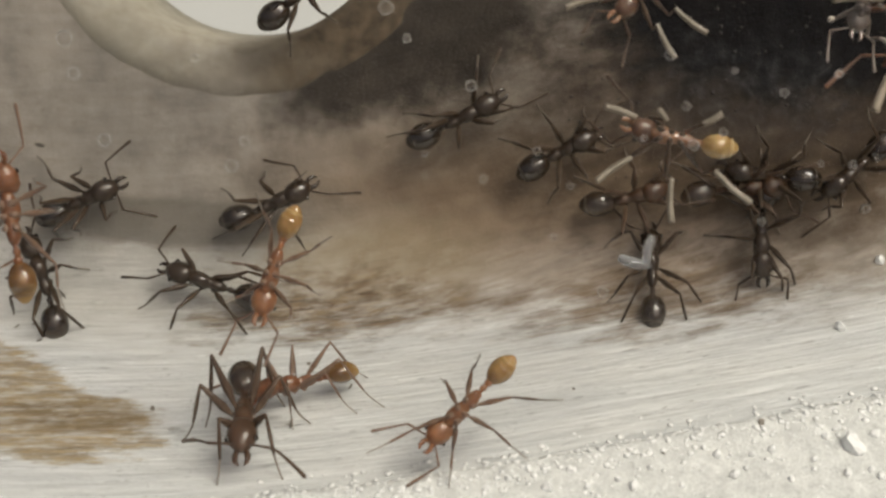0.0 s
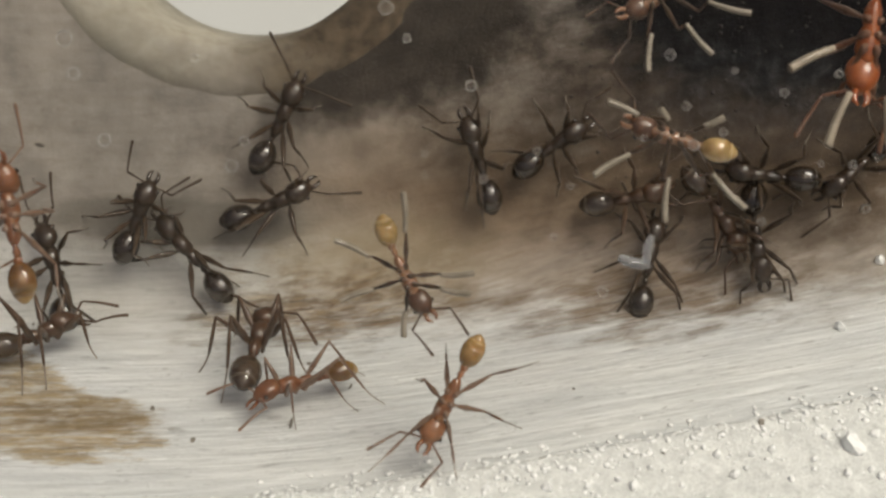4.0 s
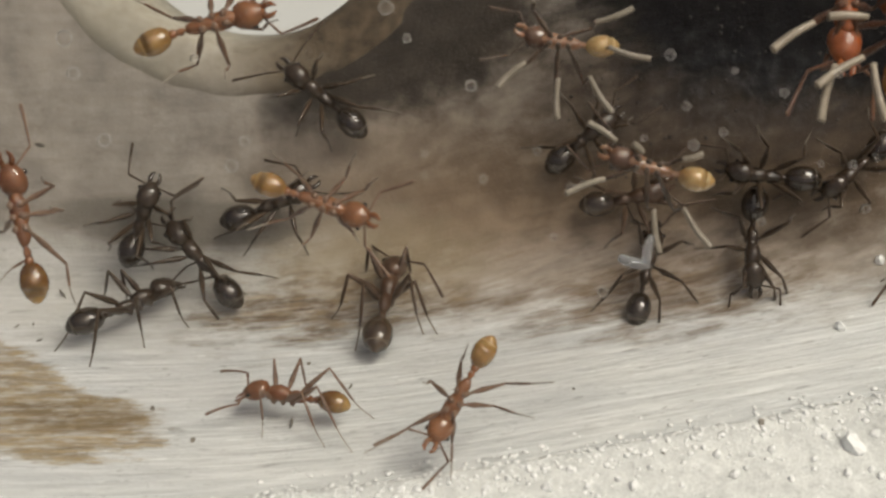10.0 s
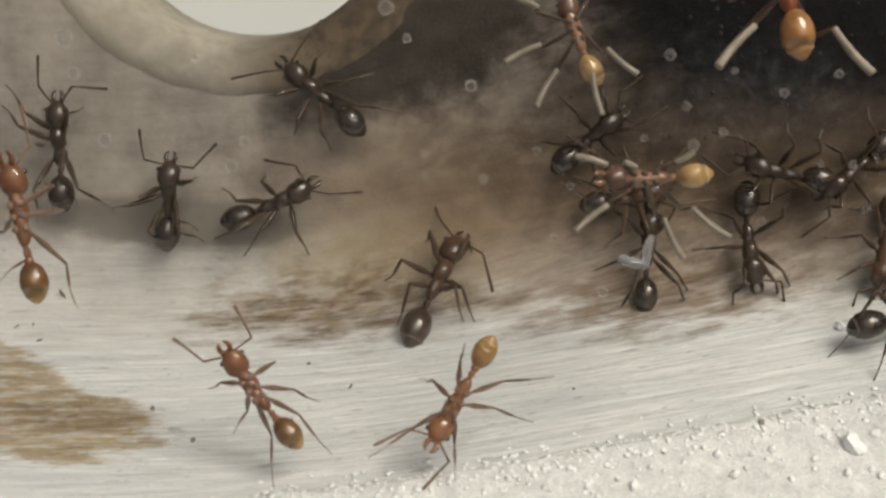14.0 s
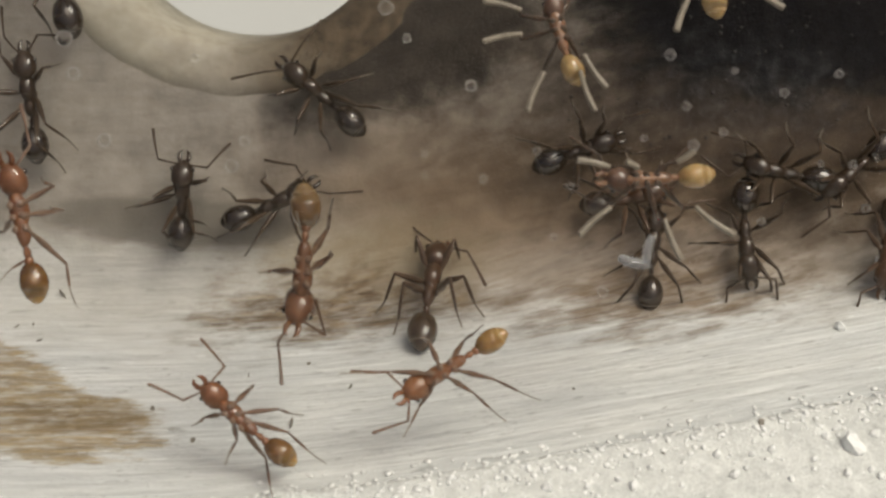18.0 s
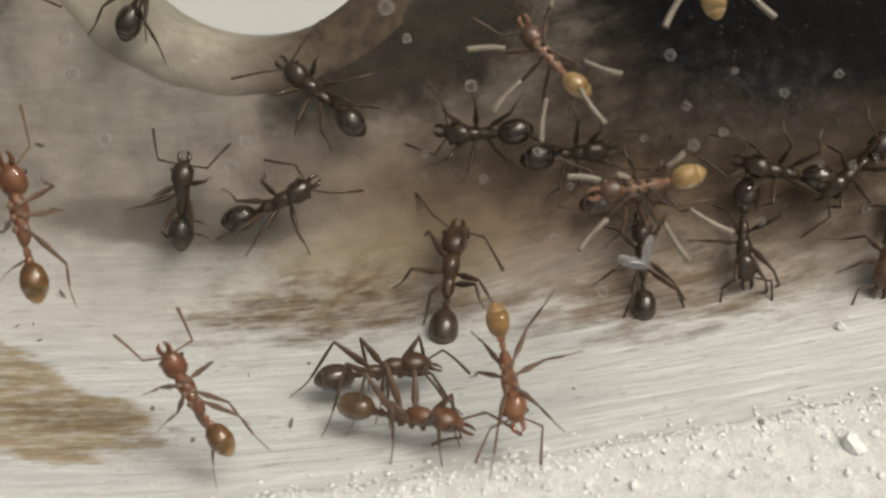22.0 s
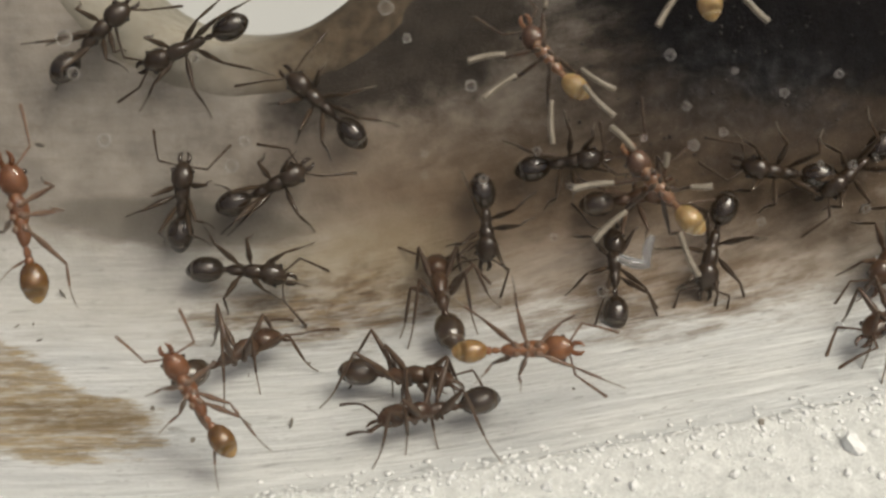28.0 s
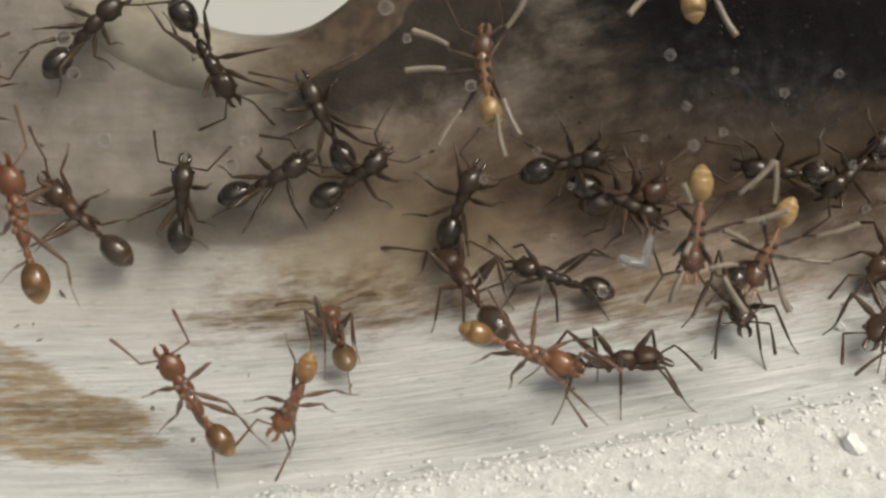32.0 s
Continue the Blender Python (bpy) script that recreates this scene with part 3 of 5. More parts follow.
# ---- ants ----
def body_meshes(kind):
    shell = SHELLS[kind]
    out = {}
    bm = bmesh.new()
    loft(bm, [((0, 0.38, 0.02), 0.10, 0.09), ((0, 0.30, 0.03), 0.22, 0.18), ((0, 0.12, 0.04), 0.36, 0.29), ((0, -0.10, 0.05), 0.42, 0.34), ((0, -0.32, 0.05), 0.40, 0.33), ((0, -0.48, 0.03), 0.29, 0.25), ((0, -0.56, 0.0), 0.12, 0.11)][::-1], 16)
    out["head"] = mesh_of("head", bm, shell.get("head", shell["body"]))
    bm = bmesh.new()
    bmesh.ops.create_icosphere(bm, subdivisions=2, radius=0.085)
    out["eye"] = mesh_of("eye", bm, SHELLS["dark"]["gaster"])
    bm = bmesh.new()
    loft(bm, [((0, 0, 0), 0.08, 0.06), ((0.03, 0.16, -0.02), 0.09, 0.05), ((0.0, 0.30, -0.05), 0.07, 0.035), ((-0.10, 0.40, -0.07), 0.02, 0.015)], 8)
    out["mandible"] = mesh_of("mandible", bm, shell["body"])
    bm = bmesh.new()
    loft(bm, [((0, 0.88, -0.04), 0.12, 0.11), ((0, 0.76, 0.0), 0.20, 0.19), ((0, 0.52, 0.08), 0.315, 0.31), ((0, 0.25, 0.11), 0.32, 0.34), ((0, 0.02, 0.06), 0.265, 0.29), ((0, -0.12, -0.02), 0.215, 0.22), ((0, -0.32, 0.02), 0.235, 0.25), ((0, -0.56, 0.02), 0.225, 0.25), ((0, -0.74, -0.06), 0.16, 0.17), ((0, -0.82, -0.10), 0.08, 0.08)], 14)
    out["mesosoma"] = mesh_of("mesosoma", bm, shell["body"])
    bm = bmesh.new()
    loft(bm, [((0, 0.26, -0.02), 0.05, 0.05), ((0, 0.10, 0.0), 0.075, 0.08), ((0, -0.04, 0.07), 0.14, 0.18), ((0, -0.17, 0.03), 0.11, 0.11), ((0, -0.24, 0.0), 0.06, 0.06)], 10)
    out["petiole"] = mesh_of("petiole", bm, shell["body"])
    bm = bmesh.new()
    loft(bm, [((0, 0.14, 0.0), 0.06, 0.06), ((0, 0.02, 0.04), 0.17, 0.16), ((0, -0.10, 0.02), 0.16, 0.14), ((0, -0.2, 0.0), 0.09, 0.08)], 10)
    out["postpetiole"] = mesh_of("postpetiole", bm, shell["body"])
    bm = bmesh.new()
    loft(bm, [((0, 0.66, -0.06), 0.10, 0.09), ((0, 0.60, -0.03), 0.23, 0.21), ((0, 0.44, 0.02), 0.37, 0.35), ((0, 0.18, 0.05), 0.455, 0.43), ((0, -0.08, 0.05), 0.47, 0.45), ((0, -0.28, 0.03), 0.43, 0.41), ((0, -0.295, 0.03), 0.42, 0.40), ((0, -0.48, 0.0), 0.33, 0.31), ((0, -0.495, 0.0), 0.315, 0.295), ((0, -0.61, -0.03), 0.225, 0.21), ((0, -0.69, -0.05), 0.14, 0.13), ((0, -0.73, -0.06), 0.065, 0.06)], 18)
    out["gaster"] = mesh_of("gaster", bm, shell["gaster"])
    bm = bmesh.new()
    loft(bm, [((0, -0.40, 0.014), 0.362, 0.342), ((0, -0.43, 0.009), 0.360, 0.340), ((0, -0.485, 0.0), 0.334, 0.314), ((0, -0.50, 0.0), 0.28, 0.26)], 18)
    out["band"] = mesh_of("band", bm, shell["band"])
    # antenna: scape to the elbow, then the jointed lash
    bm = bmesh.new()
    loft(bm, [((0, 0, 0), 0.045, 0.045), ((0, 0.35, 0.05), 0.042, 0.042), ((0, 0.92, 0.05), 0.055, 0.055), ((0, 0.98, 0.05), 0.03, 0.03)], 7)
    out["scape"] = mesh_of("antenna", bm, shell["leg"])
    bm = bmesh.new()
    rings = []
    for i in range(11):
        f = i / 10
        rings += [((0, 1.25 * f, -0.42 * f ** 1.5), 0.036 + 0.03 * f, 0.036 + 0.03 * f), ((0, 1.25 * f + 0.09, -0.42 * (f + 0.07) ** 1.5), 0.044 + 0.03 * f, 0.044 + 0.03 * f)]
    rings.append(((0, 1.40, -0.52), 0.015, 0.015))
    loft(bm, rings, 7)
    out["lash"] = mesh_of("lash", bm, shell["leg"])
    return out


ANT_MESHES = {kind: body_meshes(kind) for kind in SHELLS}
LEG_PLAN = (("fore", 0.52, 48.0, 1.65), ("mid", 0.12, 2.0, 1.85), ("hind", -0.30, -50.0, 2.4))
LEG_LENGTH = {"fore": (1.55, 2.2), "mid": (1.72, 2.45), "hind": (2.15, 3.05)}
LEG_CACHE = {}
PADDED = ("pale", "ember")
GIRTH = {"dark": 1.03, "brown": 1.0, "amber": 0.88, "russet": 0.94, "honey": 0.82, "pale": 0.86, "ember": 0.9, "ashy": 0.9}


def leg_meshes(kind, tag, reach):
    """Femur, tibia and foot of a leg whose foot stands that far (mm) from the hip; the knee bends up as it comes nearer."""
    reach = round(max(0.5, min(reach, 3.4)) * 8) / 8
    key = (kind, tag, reach)
    if key in LEG_CACHE:
        return LEG_CACHE[key]
    shell = SHELLS[kind]
    upper, lower = LEG_LENGTH[tag]
    drop = 1.02
    span = math.hypot(reach, drop)
    k = max(1.0, span / (upper + lower) * 1.02)
    upper, lower = upper * k, lower * k
    lift = math.acos(max(-1, min(1, (upper ** 2 + span ** 2 - lower ** 2) / (2 * upper * span)))) - math.atan2(drop, reach)
    knee = Vector((upper * math.cos(lift), 0, upper * math.sin(lift)))
    toe = Vector((reach, 0, -drop + (0.16 if kind in PADDED else 0.02)))
    # on glass the padded feet lie flat
    ankle = Vector((reach * 0.48, 0, -drop + 0.30)) if kind in PADDED else knee + (toe - knee) * 0.58 + Vector((-0.10, 0, -0.14))
    d = knee.normalized()
    w = 1.12 if kind in ("dark", "brown", "russet") else 0.95
    bm = bmesh.new()
    loft(bm, [((-0.12, 0, 0.0), 0.07, 0.08), ((0.01, 0, -0.03), 0.13, 0.14), (d * 0.16, 0.10, 0.10), (d * 0.26, 0.055, 0.055), (d * upper * 0.42, 0.128 * w, 0.138 * w), (d * upper * 0.70, 0.092 * w, 0.10 * w), (knee, 0.05 * w, 0.05 * w), (knee + d * 0.03, 0.02, 0.02)], 8)
    femur = mesh_of("leg", bm, shell["leg"])
    e = (ankle - knee).normalized()
    bm = bmesh.new()
    loft(bm, [(knee - e * 0.03, 0.03, 0.03), (knee + e * 0.07, 0.046 * w, 0.046 * w), (knee.lerp(ankle, 0.55), 0.066 * w, 0.066 * w), (ankle, 0.046 * w, 0.046 * w), (ankle + e * 0.03, 0.02, 0.02)], 7)
    tibia = mesh_of("tibia", bm, shell["leg"])
    bm = bmesh.new()
    rings = []
    for i in range(6):
        f = i / 5
        sag = 0.0 if kind in PADDED else 0.12
        arc = 0.05 * reach / 2.5 if kind in PADDED else 0.0
        p = ankle.lerp(toe, f) + Vector((0, arc * math.sin(math.pi * f), -sag * math.sin(math.pi * f) * (1 - f)))
        q = ankle.lerp(toe, min(1.04, f + 0.1)) + Vector((0, arc * math.sin(math.pi * min(1.0, f + 0.1)), -sag * math.sin(math.pi * min(1, f + 0.1)) * (1 - f)))
        pad = w * (2.7 + 2.5 * f) if kind in PADDED else w * (2.4 + 1.8 * f) if kind == "ashy" else w
        thin = 0.96 if kind in PADDED else 0.78
        rings += [(p, (0.040 - 0.013 * f) * pad, (0.040 - 0.013 * f) * pad), (q, (0.040 - 0.013 * f) * pad * thin, (0.040 - 0.013 * f) * pad * thin)]
    loft(bm, rings, 6)
    LEG_CACHE[key] = femur, tibia, mesh_of("tarsus", bm, shell["foot"])
    return LEG_CACHE[key]


ANT_WORDS = {
    "dark": "glossy black worker ant with a round gaster, on the nest floor",
    "brown": "dark reddish-brown worker ant with pale feet, on the plaster",
    "amber": "amber-orange worker ant with a honey-brown gaster",
    "russet": "russet-brown worker ant with a tan gaster and pale feet",
    "honey": "chestnut worker ant with a honey-yellow gaster, on the glass",
    "ashy": "ash-grey worker ant with pale feet, its bright sheen painted in",
    "ember": "bright orange-red worker ant with bone-pale feet, on the glass",
    "pale": "young rust-coloured worker ant, yellow gaster and ivory feet"}


def fat(k, ob):
    ob.scale = (k, k, k)
    return ob


def ant(kind, size, tuck, seed, bend=0.0, nod=0.0, feet=(), feelers=(), label=""):
    """An ant in millimetres round the point under its trunk; forward is y. tuck draws head and gaster in, bend turns them aside; feet says where the six feet stand."""
    rnd = random.Random(seed)
    ms = ANT_MESHES[kind]
    root = tagged(new("ant"), label or ANT_WORDS[kind], "ant", "ants of the colony")
    root.scale = (size,) * 3
    b = radians(bend)
    fat(1.08, part("mesosoma", ms["mesosoma"], root, at=pose(0, 0, 1.20 * MM)))
    part("petiole", ms["petiole"], root, at=pose(0.03 * bend / 20 * MM, -1.02 * tuck * MM, 1.12 * MM, 0, 0, bend * 0.3))
    part("postpetiole", ms["postpetiole"], root, at=pose(math.sin(b * 0.4) * 0.25 * MM, -1.32 * tuck * MM, 1.15 * MM, 0, 0, bend * 0.5))
    gaster = fat(1.10, part("gaster", ms["gaster"], root, at=pose(math.sin(b * 0.7) * 0.75 * MM, -2.06 * tuck * MM, (1.17 - 0.5 * (1 - tuck)) * MM, rnd.uniform(-8, 6), 0, bend)))
    gaster.scale = (1.2 * GIRTH[kind], 1.12 * GIRTH[kind] ** 0.7, 1.2 * GIRTH[kind])
    part("band", ms["band"], gaster, "slightly paler ring between the gaster plates")
    head = fat(1.18, part("head", ms["head"], root, at=pose(math.sin(b * 0.6) * 0.55 * MM, 1.42 * tuck * MM, (1.22 + 0.6 * (1 - tuck)) * MM, -14 + nod, 0, -bend * 0.9)))
    head.scale.y = 1.26
    for side in (-1, 1):
        part("eye", ms["eye"], head, "small black eye", pose(side * 0.37 * MM, 0.06 * MM, 0.12 * MM))
        jaw = part("mandible", ms["mandible"], head, at=pose(side * 0.12 * MM, 0.33 * MM, -0.02 * MM, 0, 0, -side * rnd.uniform(2, 14)))
        jaw.scale = (side, 1, 1)
        aim, sway = -side * rnd.uniform(42, 78) - bend * 0.9, side * rnd.uniform(30, 80)
        if feelers:
            aim, end = feelers[(side + 1) // 2]
            sway = (end - aim + 180) % 360 - 180
        scape = part("antenna", ms["scape"], root, at=pose(math.sin(b * 0.6) * 0.55 * MM + side * 0.14 * MM, (1.42 * tuck + 0.30) * MM, (1.24 + 0.6 * (1 - tuck)) * MM, rnd.uniform(-4, 16), 0, aim))
        part("lash", ms["lash"], scape, at=pose(0, 0.95 * MM, 0.05 * MM, rnd.uniform(-12, 6), 0, sway))
    legs = []
    for i, (tag, y, yaw, far) in enumerate(LEG_PLAN):
        for j, side in enumerate((-1, 1)):
            if feet:
                dx, dy = feet[2 * i + j][0] / size - side * 0.17, feet[2 * i + j][1] / size - y
                a, reach = math.degrees(math.atan2(dy, side * dx)), math.hypot(dx, dy)
            else:
                a, reach = yaw + rnd.uniform(-14, 14), (far + rnd.uniform(-0.2, 0.25)) * (1.3 if kind in PADDED else 1.0)
            turn = a if side > 0 else 180 - a
            femur, tibia, tarsus = leg_meshes(kind, tag, reach)
            leg = part("leg", femur, root, at=pose(side * 0.17 * MM, y * MM, 1.02 * MM, 0, 0, turn))
            part("tibia", tibia, leg)
            part("tarsus", tarsus, leg, "paler slender jointed foot")
            legs.append((leg, side, y, a, tag))
    return root, legs


ant_a1 = ant("dark", 0.91, 0.87, 11, -8, 2, feet=((-0.58, 1.53), (2.66, 0.07), (-1.32, 0.00), (1.51, -2.37), (-1.35, -1.89), (0.35, -3.09)), feelers=((94, 149), (-33, -22)), label="hunched black worker ant standing where floor meets wall")
ant_a2 = ant("dark", 0.91, 0.78, 12, 0, 0, feet=((-1.20, 0.10), (0.96, 0.62), (-2.38, -1.31), (1.29, -1.21), (-0.97, -2.06), (1.02, -2.12)), feelers=((82, 20), (-92, -36)), label="black worker ant with drawn-in gaster beside a hunched nestmate")
ant_b = ant("dark", 0.92, 1.00, 13, 1, 5, feet=((-1.88, 2.63), (0.94, 1.36), (-2.86, 1.03), (0.86, -2.47), (-1.96, -3.06), (1.34, -3.20)), feelers=((37, 8), (-34, -95)))
ant_c = ant("dark", 0.90, 0.98, 14, 6, 6, feet=((-1.46, -0.04), (1.14, 0.35), (-1.66, -1.80), (1.51, -0.60), (-1.44, -2.95), (0.77, -3.01)), feelers=((100, 118), (-43, -36)))
ant_d = ant("dark", 0.96, 1.00, 15, -14, -4, feet=((-1.16, 0.16), (1.56, 1.31), (-2.02, -1.14), (1.54, -0.19), (-0.91, -3.37), (1.07, -3.32)), feelers=((13, 6), (-39, -0)))
ant_g = ant("brown", 1.06, 1.00, 16, 4, 0, feet=((-1.16, 2.07), (0.96, 2.14), (-2.16, -0.90), (2.26, -0.50), (-1.31, -2.17), (1.50, -1.27)), feelers=((60, 41), (-100, -141)), label="reddish-brown worker ant standing at the brown crusted stain")
ant_j = ant("brown", 0.82, 0.95, 17, -6, 1)
ant_k = ant("brown", 0.92, 0.94, 18, 13, -5, feet=((-1.16, 2.55), (2.15, 1.63), (-1.36, 0.95), (1.74, 1.67), (-1.17, -2.73), (1.36, 0.46)))
ant_l = ant("dark", 0.87, 1.00, 19, 0, 7, feet=((-1.48, 2.01), (1.70, 2.15), (-1.86, -1.31), (2.80, -1.75), (-2.00, -3.58), (2.19, -3.47)), feelers=((73, 35), (-28, -38)), label="black worker ant standing over glassy white larvae")
ant_m = ant("dark", 0.93, 0.90, 20, -12, 0, feet=((-1.36, 2.74), (0.71, 2.23), (-1.98, 2.35), (1.97, 0.02), (-2.01, -1.49), (1.54, -1.77)), label="black worker ant facing outwards from the soil-stained corner")
ant_n = ant("brown", 0.93, 0.90, 21, -6, 1)
ant_n2 = ant("brown", 1.02, 1.00, 22, -6, 2, feet=((-0.50, 2.17), (2.19, 1.00), (-0.99, 2.70), (2.53, -1.29), (-1.55, 0.40), (1.53, -3.39)))
ant_p = ant("russet", 0.97, 1.00, 23, -10, -3, feet=((-0.50, 1.57), (0.63, 1.47), (-1.23, 0.00), (1.06, -0.47), (-0.50, -1.66), (0.50, -2.46)), feelers=((29, -15), (-62, 162)))
ant_e = ant("amber", 0.84, 1.00, 24, -6, -4, feet=((-1.14, 0.55), (0.99, 0.76), (-1.28, -1.73), (1.32, -0.46), (-1.66, -3.29), (0.65, -2.97)), feelers=((90, 12), (-66, -11)), label="amber worker ant with brown gaster resting beside the ochre stain")
ant_q = ant("honey", 0.87, 1.00, 25, 2, -3)
ant_r = ant("honey", 0.94, 1.00, 26, -10, 5)
ant_f = ant("honey", 0.84, 1.00, 27, 0, -3, feet=((-1.30, 3.20), (1.35, 2.02), (-1.23, -0.21), (2.38, -0.35), (-0.91, -1.62), (2.02, -2.56)), label="chestnut worker ant with honey gaster, legs spread on the glass")
ant_s = ant("brown", 0.93, 0.94, 28, 5, 2, feet=((-0.35, 1.87), (2.35, 2.21), (-0.36, -0.70), (2.00, 0.16), (-1.26, -3.44), (1.53, -2.99)), feelers=((37, -50), (-112, -58)), label="dark brown worker ant walking along the milled plaster trough")
ant_t = ant("brown", 0.91, 1.00, 29, 2, 5, feet=((-0.73, 2.29), (2.38, 0.00), (-0.80, 0.88), (2.41, -0.86), (-2.45, -1.42), (2.14, -2.53)), feelers=((50, -59), (-61, -57)))
ant_u = ant("brown", 0.98, 1.00, 30, 2, 1, feet=((-1.63, 2.47), (1.15, 2.72), (-2.70, 0.87), (1.19, -0.22), (-3.36, 0.24), (1.52, -1.38)), feelers=((68, 12), (-39, -17)))
ant_v = ant("dark", 0.93, 0.87, 31, 11, 6, feet=((-1.08, 2.62), (0.71, 2.43), (-1.71, -0.37), (0.79, 1.54), (-2.01, -1.78), (1.90, -1.10)))
ant_w = ant("brown", 0.91, 0.76, 32, 9, 7)
ant_x = ant("russet", 0.88, 0.97, 33, 3, -3, feet=((-0.61, 1.14), (0.78, -0.17), (-0.97, 0.32), (0.50, -0.89), (-0.50, -1.57), (0.49, -2.82)), feelers=((47, 74), (-73, -65)))
ant_aq = ant("honey", 0.75, 0.74, 34, -11, -2)
ant_ap = ant("ashy", 0.75, 0.74, 35, 8, 2)
ant_ar = ant("brown", 0.93, 0.93, 36, 13, 7)
ant_as = ant("pale", 0.75, 1.00, 37, 11, 5)
ant_at = ant("dark", 0.90, 0.74, 38, -4, -2)
ant_au = ant("dark", 1.00, 1.00, 39, -4, -0)
ant_z = ant("amber", 0.94, 1.06, 40, 0, -2, feet=((-1.33, 1.13), (0.38, 2.04), (-1.35, 0.13), (1.03, -0.18), (-1.51, -3.11), (0.65, -1.80)), label="large amber worker ant with brown gaster clinging to the glass")
ant_cc = ant("brown", 0.96, 0.74, 41, -10, -3)
ant_aa = ant("honey", 0.84, 0.94, 42, 7, -3)
ant_ab = ant("dark", 0.90, 0.93, 43, -3, 5, feet=((-1.60, 1.44), (1.22, 0.91), (-2.05, -0.40), (1.87, -1.16), (-1.52, -1.86), (1.44, -2.95)), feelers=((47, 54), (-81, -88)), label="black worker ant clinging to the wall below the tunnel collar")
ant_ac = ant("dark", 0.90, 0.91, 44, -4, 6, feet=((-1.77, 1.60), (0.76, 2.63), (-1.14, -2.06), (0.94, 1.44), (-0.61, -3.07), (1.21, -0.79)))
ant_ad = ant("dark", 0.90, 0.74, 45, 5, 5)
ant_ae = ant("dark", 0.91, 0.74, 46, 9, 4)
ant_af = ant("dark", 0.90, 0.78, 47, -12, 3)
ant_ag = ant("pale", 0.83, 0.88, 48, -5, 1, feet=((-0.35, 2.39), (1.96, 2.13), (-0.60, 0.74), (2.66, -0.40), (-0.93, -1.19), (1.65, -2.83)), label="rust-coloured worker ant with yellow gaster, belly seen through glass")
ant_ah = ant("pale", 0.75, 0.84, 49, -13, 6, feet=((-1.53, 2.15), (2.12, 1.43), (-0.85, -2.12), (2.45, 0.22), (-0.34, -2.92), (1.80, -2.35)), label="rust-coloured worker ant on the glass before dark soil")
ant_ai = ant("ember", 1.15, 0.92, 50, -4, -3, feet=((-0.50, 4.03), (1.44, 3.82), (-3.05, 1.29), (1.90, 0.28), (-2.68, -1.76), (0.60, -2.58)))
ant_aj = ant("ember", 1.12, 0.74, 51, 6, -4)
ant_ak = ant("pale", 0.75, 0.88, 52, 1, -1)
ant_ao = ant("pale", 0.85, 0.88, 53, 1, 4)
ant_al = ant("brown", 0.91, 0.74, 54, -10, -0)
ant_am = ant("dark", 0.91, 0.84, 55, 9, -2)
ant_an = ant("dark", 0.91, 0.80, 56, 6, -5)


# ---- small things on the nest ----
def water():
    m, nt, bsdf = shader("water", 0.0)
    bsdf.inputs["Transmission Weight"].default_value = 1.0
    bsdf.inputs["IOR"].default_value = 1.33
    bsdf.inputs["Base Color"].default_value = (0.95, 0.95, 0.94, 1)
    return m


WATER = water()
bm = bmesh.new()
bmesh.ops.create_uvsphere(bm, u_segments=20, v_segments=12, radius=1.0)
for v in bm.verts:
    v.co.z = v.co.z * 0.10 if v.co.z > 0 else v.co.z * 0.08
DROP = mesh_of("droplet", bm, WATER)
# added pale ring: each bead's blurred bright edge as solid colour
bm = bmesh.new()
rows = [[bm.verts.new(((0.93 + 0.06 * math.cos(q)) * math.cos(p), (0.93 + 0.06 * math.cos(q)) * math.sin(p), 0.08 + 0.08 * math.sin(q))) for q in (math.pi * j / 4 for j in range(8))] for p in (math.pi * k / 14 for k in range(28))]
for k in range(28):
    for j in range(8):
        bm.faces.new((rows[k][j], rows[(k + 1) % 28][j], rows[(k + 1) % 28][(j + 1) % 8], rows[k][(j + 1) % 8]))
RIM = mesh_of("rim", bm, RIM_GLINT)
for u, w, r in [(5.01, 7.10, 0.17), (-1.79, 16.01, 0.23), (-11.88, 15.05, 0.26), (0.88, 13.57, 0.18), (-6.62, 11.05, 0.20), (12.85, 11.08, 0.13), (13.26, 9.71, 0.13), (9.99, 9.31, 0.13), (2.94, 11.51, 0.13), (7.13, 14.54, 0.17), (12.41, 13.93, 0.13), (10.71, 13.33, 0.13), (1.26, 10.63, 0.13), (-0.57, 11.44, 0.11), (-1.13, 15.05, 0.14), (7.63, 12.92, 0.14), (7.86, 11.70, 0.17), (-10.61, 11.86, 0.21), (3.47, 8.82, 0.11), (11.84, 11.12, 0.11), (-0.57, 10.73, 0.09), (13.60, 11.27, 0.08), (-7.79, 14.43, 0.13), (-11.58, 13.95, 0.20), (-6.23, 11.83, 0.16), (8.79, 12.10, 0.13), (6.30, 11.91, 0.11), (4.00, 10.42, 0.11), (9.14, 14.04, 0.10)]:
    ob = tagged(new("water_droplet", DROP), "tiny condensation bead with a pale rim, clinging to the glass", "droplet", "condensation beads")
    ob.matrix_world = hanging(u, w, 90) @ Matrix.Diagonal((r, r, r, 1))
    part("rim", RIM, ob, "pale ring added for the bead's bright edge")


